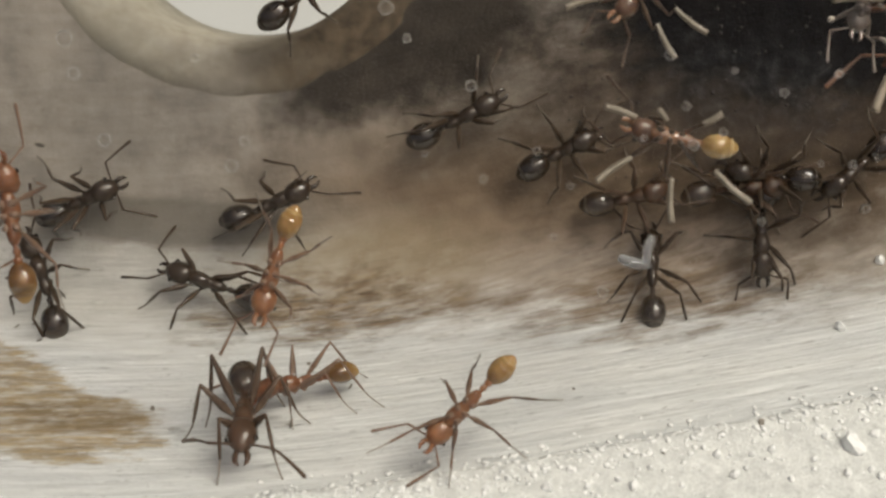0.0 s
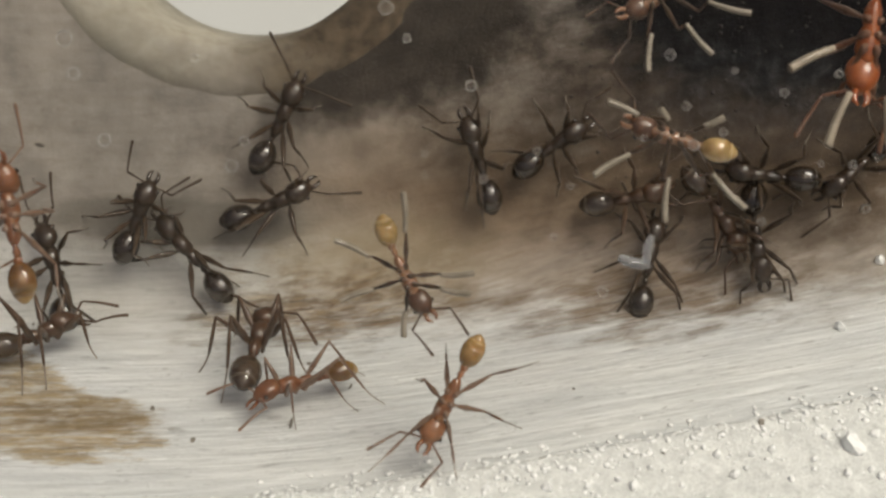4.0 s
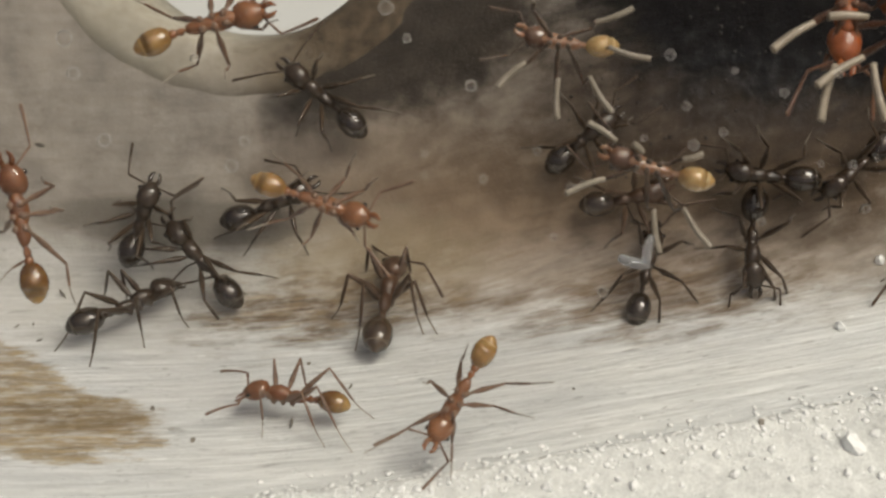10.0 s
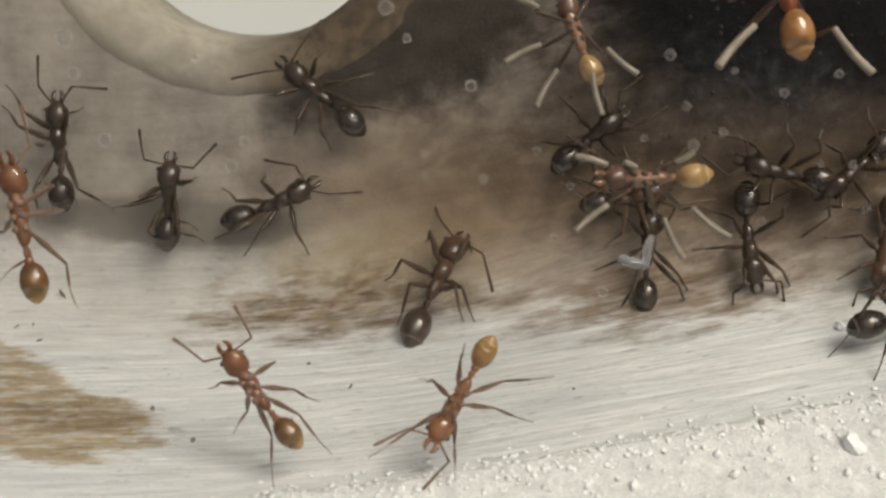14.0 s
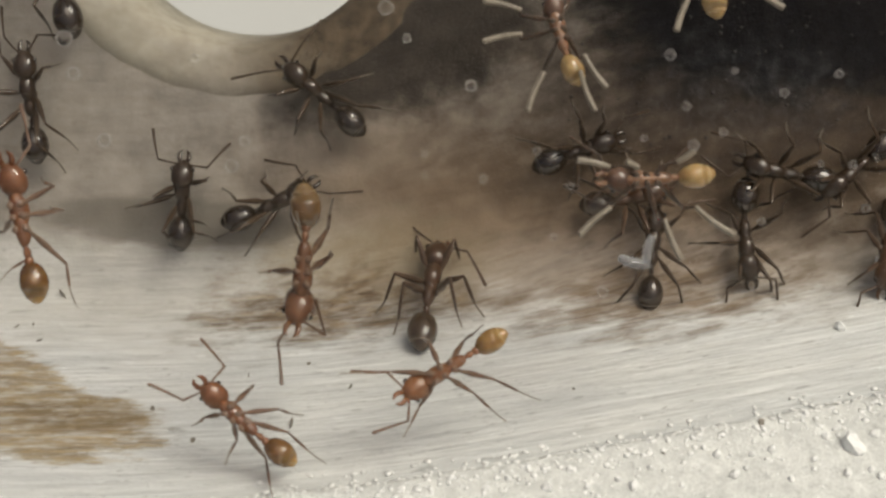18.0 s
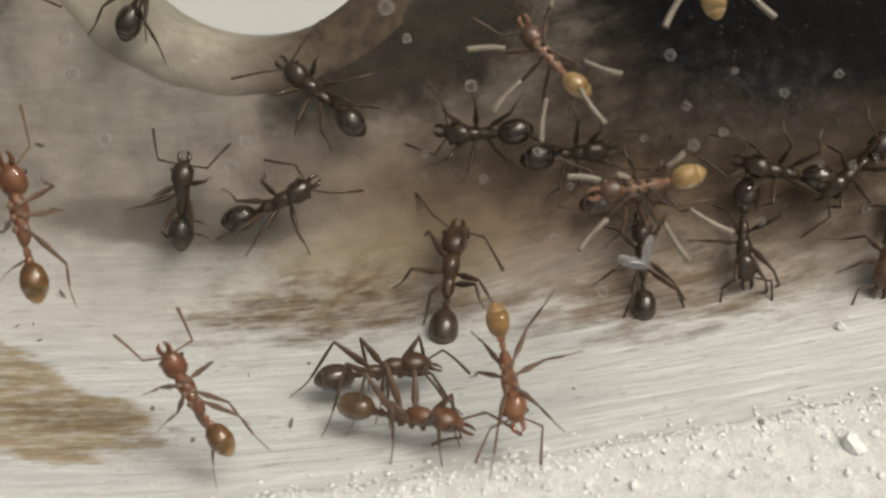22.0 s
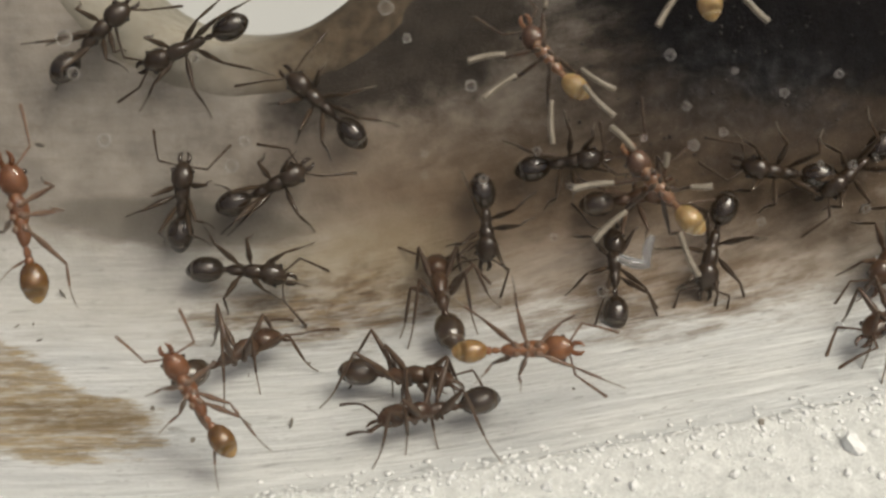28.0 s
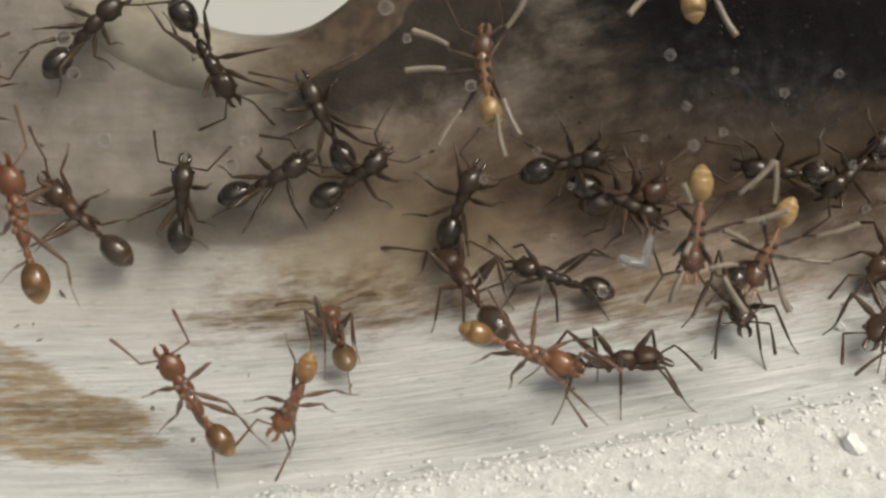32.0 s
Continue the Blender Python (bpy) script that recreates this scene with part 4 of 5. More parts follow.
def grains(name, label, category, group, material, spots, flat):
    rnd = random.Random(len(spots))
    kinds = []
    for i in range(5):
        bm = bmesh.new()
        lump(bm, (0, 0, 0), (1.0, rnd.uniform(0.6, 0.9), flat), rnd, 0.22, 2 if flat > 0.3 else 1)
        kinds.append(mesh_of(name, bm, material, smoothed=False))
    for i, (x, y, r) in enumerate(spots):
        ob = tagged(new(name, kinds[i % 5]), label, category, group)
        ob.matrix_world = resting(x, y, rnd.uniform(0, 360), r * flat * 0.35) @ Matrix.Diagonal((r, r, r, 1))


grains("plaster_crumb", "bright white crumb of plaster on the rim", "crumb", "plaster crumbs", CRUMB, [(13.54, -10.87, 0.52), (14.40, -10.34, 0.22), (13.85, -11.88, 0.19), (9.42, -12.04, 0.25), (8.97, -11.20, 0.19), (7.64, -12.49, 0.19), (6.12, -12.50, 0.25), (5.64, -12.23, 0.17), (3.32, -12.60, 0.25), (10.82, -10.96, 0.17), (13.10, -11.95, 0.22), (12.75, -10.44, 0.19), (10.12, -11.23, 0.17), (8.60, -10.92, 0.14), (4.14, -11.88, 0.19), (4.64, -12.50, 0.17), (6.72, -11.76, 0.14), (11.20, -12.23, 0.17), (12.12, -11.41, 0.17), (14.15, -12.11, 0.19), (13.18, -10.07, 0.17), (2.11, -12.23, 0.17), (2.77, -11.81, 0.19), (1.37, -12.65, 0.19), (12.27, -9.44, 0.17), (10.72, -10.07, 0.17), (15.09, -3.83, 0.29), (17.47, -0.24, 0.29)], 0.6)
grains("grit_speck", "small dark flat speck of grit on the plaster", "grit", "grit specks", GRIT, [(7.24, -11.15, 0.11), (-15.71, -3.26, 0.19), (-16.21, -2.37, 0.15), (-16.82, -2.42, 0.15), (-15.27, -0.94, 0.27), (-5.32, -8.70, 0.29), (10.76, -9.87, 0.25), (-10.40, -7.68, 0.15), (-8.61, -9.51, 0.16), (-3.39, -6.48, 0.15), (4.70, -7.07, 0.11), (8.77, -8.03, 0.09), (14.58, -9.01, 0.11), (-16.08, 2.54, 0.23), (-7.24, -5.61, 0.15), (10.54, -3.44, 0.09), (-5.10, -4.94, 0.15)], 0.16)


def larva(length, width, curl, label):
    """A legless grub: swollen rings along a curved back."""
    bm = bmesh.new()
    rings = []
    n = 26
    for i in range(n + 1):
        f = i / n
        a = curl * (f - 0.5)
        r = width * (0.35 + 0.65 * math.sin(math.pi * min(1, max(0, 0.08 + 0.86 * f))) ** 0.6) * (1 + 0.07 * math.cos(f * 9 * 2 * math.pi))
        rings.append((((1 - math.cos(a)) * length / curl, math.sin(a) * length / curl, 0.0), r, r))
    loft(bm, rings, 12)
    return tagged(new("larva", mesh_of("larva", bm, BROOD)), label, "larva", "brood")


for u, w, turn, size, girth, curl, label in (
        (6.0, 8.0, -14, 1.02, 0.17, 0.6, "glassy white ant larva stuck to the inner face of the glass"),
        (6.44, 8.43, 78, 0.92, 0.155, -0.5, "bluish-white translucent larva leaning on another grub")):
    larva(size, girth, curl, label).matrix_world = hanging(u, w, turn, girth * 0.9)


def scatter(name, label, category, material, count, where, size, seed):
    """Uncountable fine grains, one mesh."""
    rnd = random.Random(seed)
    verts, faces = [], []
    p = 0.8507
    q = 0.5257
    shape = [(-q, p, 0), (q, p, 0), (-q, -p, 0), (q, -p, 0), (0, -q, p), (0, q, p), (0, -q, -p), (0, q, -p), (p, 0, -q), (p, 0, q), (-p, 0, -q), (-p, 0, q)]
    tris = [(0, 11, 5), (0, 5, 1), (0, 1, 7), (0, 7, 10), (0, 10, 11), (1, 5, 9), (5, 11, 4), (11, 10, 2), (10, 7, 6), (7, 1, 8), (3, 9, 4), (3, 4, 2), (3, 2, 6), (3, 6, 8), (3, 8, 9), (4, 9, 5), (2, 4, 11), (6, 2, 10), (8, 6, 7), (9, 8, 1)]
    made = 0
    while made < count:
        x, y = where(rnd)
        r = size * rnd.uniform(0.4, 1.0) ** 2.0
        m = resting(x, y, rnd.uniform(0, 360), r * 0.25)
        base = len(verts)
        wide, tall = rnd.uniform(0.6, 1.0), rnd.uniform(0.2, 0.45)
        verts += [tuple(m @ (Vector((a, b * wide, c * tall)) * r * MM * rnd.uniform(0.78, 1.2))) for a, b, c in shape]
        faces += [tuple(base + k for k in t) for t in tris]
        made += 1
    me = bpy.data.meshes.new(name)
    me.from_pydata(verts, [], faces)
    me.polygons.foreach_set("use_smooth", [True] * len(me.polygons))
    me.materials.append(material)
    return tagged(new(name, me), label, category, kind="stuff")


def on_rim(rnd):
    x = 24 - 34 * rnd.random() ** 1.2
    return x, front_edge(x) - abs(rnd.gauss(0.1, 1.0)) - (rnd.uniform(0, 5) if rnd.random() < 0.35 else 0)


def on_edge(rnd):
    x = 24 - 30 * rnd.random() ** 1.3
    return x, front_edge(x) - rnd.gauss(0.35, 0.55)


def in_corner(rnd):
    return rnd.uniform(5, 24), 1.8 + abs(rnd.gauss(2.2, 1.6))


scatter("plaster_dust", "fine white plaster dust along the rim", "dust", CRUMB, 1500, on_rim, 0.12, 5)
scatter("plaster_crumbles", "coarse white crumbles along the broken plaster edge", "crumbs", CRUMB, 800, on_edge, 0.16, 9)
scatter("soil_grains", "dark damp soil grains on the far wall", "soil", SOIL, 420, in_corner, 0.09, 6)

# ---- crawling ----
def paced(rows):
    """Rows of (seconds, x mm, y mm, heading): filled in so that a crawling ant keeps to the curved surface and turns gradually."""
    out = []
    flat = [list(r) for r in rows]
    for a, b in zip(flat, flat[1:]):
        while b[3] - a[3] > 180:
            b[3] -= 360
        while b[3] - a[3] < -180:
            b[3] += 360
    for a, b in zip(flat, flat[1:]):
        far, turn = math.hypot(b[1] - a[1], b[2] - a[2]), abs(b[3] - a[3])
        n = max(1, min(int((b[0] - a[0]) * 10 + 0.01), math.ceil(max(far / 1.5, turn / 25))))
        for i in range(n):
            f = i / n
            out.append(tuple(p + (q - p) * f for p, q in zip(a, b)))
    return out + [tuple(flat[-1])] if flat else out


def crawl(thing, floor=(), pane=()):
    """Key an ant over the nest floor and the pane, and its legs with it: tripods swing in turn while it walks, and rest while it stands."""
    root, legs = thing
    runs = sorted(([hanging, paced(pane)], [resting, paced(floor)]), key=lambda run: run[1][0][0] if run[1] else 99)
    keys, steps_of = [], []
    for stand, rows in runs:
        if keys and rows:
            # where glass and floor meet, it steps over from one to the other
            (t, a), b = keys[-1], stand(*rows[0][1:])
            for i in range(1, 5):
                m = a.to_quaternion().slerp(b.to_quaternion(), i / 5).to_matrix().to_4x4()
                m.translation = a.translation.lerp(b.translation, i / 5)
                keys.append((t + (rows[0][0] - t) * i / 5, m))
        keys += [(t, stand(x, y, h)) for t, x, y, h in rows]
        steps_of += rows
    walk(root, keys)
    phase, beats = 0, [(0.0, 0)]
    for p, (t, x, y, h) in zip(steps_of, steps_of[1:]):
        far = math.hypot(x - p[1], y - p[2])
        if far < 0.25:
            if phase:
                beats.append((t, 0))
                phase = 0
            elif beats[-1][0] < t - 0.5:
                beats.append((t, 0))
            continue
        k = max(1, min(6, int((t - p[0]) / 0.15)))
        if beats[-1][0] < p[0] - 0.05:
            beats.append((p[0], 0))
        for i in range(1, k + 1):
            phase = 1 if phase <= 0 else -1
            beats.append((p[0] + (t - p[0]) * i / k, phase))
    if beats[-1][0] < 32.0:
        beats.append((32.0, 0))
    if len(beats) < 3:
        return
    for i, (leg, side, y, a, tag) in enumerate(legs):
        sign = 1 if (i in (0, 3, 4)) else -1
        rows_of, seen = [], set()
        for t, ph in beats:
            if frame(t) in seen:
                continue
            seen.add(frame(t))
            q = a + 11.0 * ph * sign
            rows_of.append((t, pose(side * 0.17 * MM, y * MM, 1.02 * MM, 0, -2.0 * abs(ph) * sign, q if side > 0 else 180 - q)))
        walk(leg, rows_of)


def motions():
    crawl(ant_a1, floor=[(0, -6.60, 1.45, 13), (25.5, -6.52, 1.46, 14), (27.5, -6.82, 1.78, 15), (29, -6.56, 1.78, 12), (30, -6.57, 1.73, 13), (32, -6.66, 1.96, 14)])
    crawl(ant_a2, floor=[(0, -14.03, 1.52, 13), (2, -14.04, 1.52, 14), (3, -12.65, 1.41, 33), (3.5, -12.10, 1.28, 50), (5.5, -11.86, 1.17, 51), (12, -11.80, 1.17, 56), (13, -11.58, 1.15, 59), (14, -10.77, 1.57, 81), (17, -10.23, 1.58, 81), (32, -10.24, 1.53, 79)])
    crawl(ant_b, floor=[(0, -9.29, -0.75, 164), (1, -9.39, -0.30, 160), (2, -9.84, 0.23, 151), (3, -10.08, 0.40, 144), (6, -10.02, 0.32, 146), (7, -9.95, 0.35, 145), (8, -10.21, 0.36, 143), (9, -10.11, 0.32, 136), (10, -9.70, 0.23, 144), (11, -10.10, 0.32, 147), (12, -11.27, 1.10, 144), (13, -12.53, 1.19, 150), (13.5, -13.58, 1.73, 149), (14, -14.96, 2.59, 89), (14.5, -14.68, 3.72, 52), (16.5, -13.78, 3.63, 28), (17, -14.45, 3.28, 32), (17.5, -15.80, 3.35, 86), (18, -16.00, 3.53, 97), (18.5, -14.09, 3.70, 35), (19, -12.22, 4.29, 33), (19.5, -11.07, 5.25, 32), (20, -11.32, 5.73, 55), (22.5, -11.35, 5.73, 52), (23.5, -7.93, 6.06, 62), (25, -7.18, 5.83, 97), (25.5, -7.38, 5.80, 37), (26.2, -8.24, 5.70, -10), (26.9, -9.51, 4.68, -115), (27.6, -10.07, 3.93, -144), (28, -9.89, 4.42, -168), (28.5, -9.66, 4.15, -137), (29, -9.33, 3.93, -66), (29.5, -9.62, 4.29, -109), (30, -9.94, 4.40, -140), (30.5, -9.87, 4.28, -137), (31, -9.87, 4.20, -137), (31.5, -9.61, 4.23, -120), (32, -9.00, 4.23, -41)])
    crawl(ant_c, floor=[(0, -22.17, 5.87, -2), (21, -22.17, 5.87, -2), (22, -17.97, 5.52, 6), (23, -14.45, 5.32, 7), (23.5, -13.94, 4.90, 14), (24, -13.53, 4.54, 19), (25, -13.43, 4.51, 22), (27.5, -13.06, 4.50, 29), (28, -13.27, 4.66, 24), (29, -13.65, 4.75, 27), (32, -13.55, 4.75, 24)])
    crawl(ant_d, floor=[(0, -15.80, -0.41, 117), (1, -15.55, -0.46, 120), (3, -15.53, -0.13, 117), (5.5, -14.97, -0.02, 102), (6, -15.07, 0.11, 116), (7, -15.56, 0.13, 134), (8, -14.96, -0.65, 142), (9, -14.20, -0.06, 103), (9.5, -13.80, 0.27, 88), (10, -11.99, -2.31, 35), (10.5, -5.18, -6.40, -4), (11, 2.89, -7.03, 18), (11.5, 7.20, -7.07, 13), (12, 11.59, -6.13, 21), (12.5, 13.46, -4.55, 19), (13, 16.13, -5.00, 5), (14, 17.42, -4.71, 23), (14.5, 17.85, -4.68, 18), (16.5, 20.74, -3.84, 12), (32, 20.74, -3.84, 12)])
    crawl(ant_g, floor=[(0, -6.70, -9.80, -83), (1, -6.82, -9.82, -59), (2, -7.09, -8.23, 0), (3, -6.68, -6.80, 34), (3.5, -7.55, -5.89, 87), (5.5, -4.32, -2.85, 76), (6, -3.27, -2.38, 73), (7, -2.52, -1.52, 73), (8, -2.06, -2.52, 94), (9, -2.41, -2.41, 90), (10, -2.11, -2.04, 81), (11, -1.29, -1.39, 51), (12, -0.10, -0.69, 38), (13, -0.21, -1.21, 70), (14, -0.13, -0.97, 63), (17, -0.20, -1.31, 75), (18, -0.41, -1.39, 80), (19, -0.22, -1.35, 77), (20, -0.16, -1.29, 75), (21, -0.28, -0.98, 102), (22, 0.30, -0.65, 81), (23, 0.20, -0.75, 83), (24, 0.04, -1.09, 87), (25, -0.13, -1.13, 94), (27.5, -0.04, -1.71, 98), (28, -0.04, -2.04, 98), (29, 0.51, -1.69, 112), (30, 1.05, -1.85, 108), (31, 0.97, -1.70, 113), (32, 0.92, -1.47, 119)])
    crawl(ant_j, floor=[(7, -3.10, -6.90, 112), (7.5, -10.67, -4.52, 165), (8, -18.84, -3.86, 161), (9, -22.24, -3.69, 163), (32, -22.24, -3.69, 163)], pane=[(0, -2.60, 20.68, -90), (4, -2.60, 20.68, -90), (5.5, -2.53, 11.45, -84), (6, -1.63, 7.23, -84), (6.5, -2.22, 5.10, -139)])
    crawl(ant_k, floor=[(0, 11.81, 1.71, 2), (3.5, 11.62, 1.68, 0), (4.6, 10.16, 0.25, -90), (5.5, 7.06, -5.03, -61), (6, 8.17, -6.83, 62), (6.5, 10.46, -5.64, 38), (7, 13.98, -3.38, 38), (7.5, 18.11, -3.81, 15), (8, 21.71, -3.12, 8), (32, 21.71, -3.12, 8)])
    crawl(ant_l, floor=[(0, 8.24, -0.60, 88), (1, 8.15, -0.52, 86), (3, 8.11, -0.18, 76), (6, 8.29, -0.00, 73), (9, 8.20, -0.15, 76), (11, 7.96, -0.74, 71), (12, 8.11, -0.44, 77), (13, 8.07, 0.16, 82), (17, 8.24, 0.26, 86), (20, 8.31, 0.30, 82), (22, 7.87, -0.19, 90), (23, 7.82, -0.37, 86), (24, 7.86, -0.38, 83), (25, 7.92, -0.59, 79), (27.5, 5.92, -0.80, 127), (28, 6.78, -0.54, 89), (29, 6.79, -0.24, 87), (30, 6.30, -0.79, 122), (31, 6.57, -0.81, 110), (32, 4.35, -0.91, 162)])
    crawl(ant_m, floor=[(0, 12.52, 0.54, -93), (3, 12.33, 0.40, -79), (7, 12.31, 0.39, -93), (9, 12.21, 0.21, -94), (13, 12.07, 0.30, -81), (17, 11.92, 0.47, -83), (22, 11.82, 0.47, -90), (24, 11.71, 0.49, -88), (25, 11.56, 0.42, -85), (27.5, 10.30, 0.29, -105), (28, 10.58, 0.16, -110), (29, 12.23, -3.87, -72), (30, 12.69, -4.75, -63), (31, 11.46, -2.93, -111), (32, 11.24, -3.34, -98)])
    crawl(ant_n, floor=[(0, 21.68, -0.95, -158), (9, 21.68, -0.95, -158), (11, 17.07, -0.57, -110), (11.9, 15.41, 0.02, 7), (12.6, 16.24, 0.24, 10), (13, 17.20, -0.04, -107), (17, 17.45, -0.05, -103), (21, 17.52, -0.04, -115), (23.2, 17.29, 0.12, -107), (23.6, 15.31, 0.30, 169), (24, 16.01, 0.27, 157), (24.6, 16.97, 0.15, -173), (25, 16.99, -0.05, -84), (27.5, 17.55, -0.13, -125), (32, 17.64, 0.01, -134)])
    crawl(ant_n2, floor=[(0, 19.29, -8.21, -166), (26, 19.29, -8.21, -166), (27.5, 16.93, -5.05, -150), (29, 16.72, -4.92, -136), (32, 16.63, -4.84, -131)])
    crawl(ant_p, floor=[(21.5, -2.01, -9.22, -38), (22, -1.05, -10.03, -18), (22.5, -0.22, -10.14, 8), (23, 2.21, -8.31, 27), (23.5, 10.53, -4.86, 14), (24, 13.22, -5.03, 17), (25, 13.54, -5.11, 26), (25.5, 12.18, -3.69, 64), (26.5, 17.93, -2.37, 23), (27.5, 22.26, -1.59, 7), (32, 22.26, -1.59, 7)], pane=[(0, -5.29, 21.96, -81), (15, -5.29, 20.96, -82), (16.5, -2.96, 10.61, -67), (17, -2.74, 9.13, -65), (17.5, -3.64, 7.18, -72), (18, -4.52, 7.82, -95), (18.5, -4.30, 6.56, -77), (19, -3.64, 5.90, -68), (19.5, -3.88, 4.22, -74), (20, -3.76, 3.46, -73), (21, -2.99, 3.36, -54)])
    crawl(ant_e, floor=[(0, -5.20, -7.66, -156), (6, -5.18, -7.73, -152), (7, -5.62, -8.51, 174), (9, -5.46, -8.53, 169), (10, -5.43, -8.38, 167), (11, -5.50, -8.35, 174), (11.5, -5.89, -9.11, 177)], pane=[(12, -5.45, 2.47, 164), (12.5, -6.10, 3.38, 141), (13, -6.34, 3.65, 132), (14, -6.05, 3.88, 127), (17, -6.19, 3.74, 128), (18, -6.56, 3.00, 139), (18.5, -7.42, 2.72, 141), (19, -8.03, 3.07, 147), (20, -8.32, 3.32, 144), (21, -8.03, 3.76, 126), (22, -8.11, 3.77, 122), (28, -8.05, 3.72, 122), (32, -8.16, 3.72, 124)])
    crawl(ant_q, pane=[(0, -8.23, 20.78, -90), (8, -8.23, 20.78, -90), (8.5, -8.21, 16.99, -85), (9, -7.67, 14.54, -89), (9.5, -6.89, 10.82, -68), (10, -3.91, 9.92, -19), (10.5, -3.74, 7.68, -92), (11, -4.04, 6.73, -101), (11.5, -5.90, 4.97, -143), (12, -10.42, 4.57, -150), (12.5, -16.27, 3.95, -145), (13.5, -19.24, 4.02, -162), (32, -19.24, 4.02, -162)])
    crawl(ant_r, pane=[(0, -7.34, 20.55, 13), (9, -7.34, 20.55, 13), (9.6, -6.25, 18.43, 9), (10, -7.49, 15.73, 16), (10.5, -5.08, 18.94, 19), (12, -4.16, 22.12, 19), (32, -4.16, 22.12, 19)])
    crawl(ant_f, pane=[(0, 0.66, 3.34, -135), (1, 0.47, 3.59, -119), (2, 0.17, 3.69, -122), (3, 0.16, 3.66, -116), (6, 0.15, 3.55, -121), (7, 0.42, 3.63, -120), (17, 0.47, 3.63, -120), (18, 0.08, 4.57, -148), (18.5, 0.36, 4.20, -132), (19, 0.70, 4.24, -130), (19.5, 1.47, 3.90, -95), (20, 1.63, 4.22, -89), (21, 2.04, 4.37, -82), (22, 2.09, 4.45, -79), (23, 2.22, 4.63, -76), (23.5, 2.56, 4.45, -57), (24, 2.88, 4.38, -51), (24.5, 3.87, 4.81, -35), (25, 3.28, 5.43, 2), (27.5, 2.45, 5.12, 4), (28, 2.60, 5.22, 2), (29, 2.85, 5.02, 1), (30, 2.69, 4.80, -10), (31, 2.33, 5.75, 35), (32, 2.70, 5.15, -20)])
    crawl(ant_s, floor=[(0, -21.45, -8.65, 12), (18.5, -21.45, -8.65, 12), (19.5, -12.81, -8.18, 4), (20, -8.29, -7.01, 3), (20.5, -5.74, -6.19, 14), (21, -3.70, -6.38, 13), (22, -2.03, -7.07, 11), (23, -1.87, -7.14, 10), (24, -2.26, -7.10, 1), (25, -1.12, -7.53, -11), (27.5, -1.04, -7.82, -13), (28, -1.21, -7.50, -13), (29, 2.02, -6.90, 0), (30, 5.85, -6.79, 13), (31, 5.95, -6.79, 7), (32, 6.21, -7.07, 4)])
    crawl(ant_t, floor=[(0, 20.07, -7.95, -168), (26.5, 20.07, -7.95, -168), (27.5, 4.27, -9.01, 179), (28, -0.49, -9.66, -164), (28.5, -7.14, -10.39, -170), (29, -16.42, -9.58, -162), (30, -22.09, -9.59, -170), (32, -22.09, -9.59, -170)])
    crawl(ant_u, floor=[(0, -23.27, -6.55, 13), (26, -23.27, -6.55, 13), (27.5, -6.90, -7.58, 21), (28, -7.47, -5.90, 41), (29, -7.34, -5.97, 28), (30, -7.94, -5.38, 31), (30.5, -7.42, -3.44, 82), (31, -7.97, 0.09, 123), (31.5, -10.69, 0.61, 145), (32, -14.30, 1.20, 152)])
    crawl(ant_v, floor=[(0, -24.47, 1.74, -1), (26, -24.47, 1.74, -1), (27.5, -15.44, 1.34, -13), (28, -7.71, -0.26, -4), (28.5, -3.95, 0.06, 4), (29, -1.38, 0.49, 7), (29.5, 1.64, 0.26, 5), (30, 4.04, 0.43, 0), (31, 5.30, 0.68, -6), (32, 7.15, 1.41, -14)])
    crawl(ant_w, floor=[(0, -25.39, 1.17, -1), (28, -25.39, 1.17, -1), (29, -17.21, 1.49, 3), (29.5, -15.58, 1.78, 10), (30, -15.19, 1.85, 16), (30.5, -16.93, 2.01, 10), (31, -17.72, 2.36, 30), (32, -18.33, 3.52, 33)])
    crawl(ant_x, floor=[(31.5, -3.20, -8.13, 104), (32, -4.04, -4.34, 105)], pane=[(0, 4.98, 20.96, -90), (28, 4.98, 20.96, -90), (29, 4.87, 14.29, -95), (29.5, 3.47, 12.65, -107), (30, 1.15, 10.45, -142), (30.5, -3.19, 6.38, -139), (31, -3.28, 4.34, 158)])
    crawl(ant_aq, pane=[(0, -5.67, 21.01, -90), (30, -5.67, 21.01, -90), (30.5, -5.49, 19.30, -89), (31, -4.89, 16.07, -74), (31.5, -4.59, 11.36, -90), (32, -4.79, 3.57, -116)])
    crawl(ant_ap, pane=[(0, 13.59, 16.52, -110), (1, 11.53, 15.62, -105), (2, 11.58, 14.63, -104), (3, 12.14, 18.14, -109), (4, 11.86, 18.86, -113), (5.5, 11.06, 16.16, -109), (6, 11.34, 15.71, -107), (7, 11.82, 14.21, -101), (8, 12.17, 15.93, -101), (9, 12.07, 19.75, -105), (32, 12.07, 20.92, -104)])
    crawl(ant_ar, floor=[(0, 20.13, -6.43, -175), (15.3, 20.13, -6.43, -175), (16.5, -0.05, -7.25, -173), (17, -5.59, -7.87, -166), (17.5, -13.82, -8.49, -174), (18, -19.76, -8.38, -177), (32, -22.63, -8.38, -177)])
    crawl(ant_as, pane=[(0, -0.72, 19.81, -115), (2.3, -0.72, 19.81, -115), (3, -2.84, 14.78, -126), (3.5, -2.47, 9.07, -96), (4.2, -0.40, 6.90, -50), (4.8, 6.50, 4.60, -12), (5.4, 16.80, 4.20, 2), (32, 19.50, 4.20, 2)])
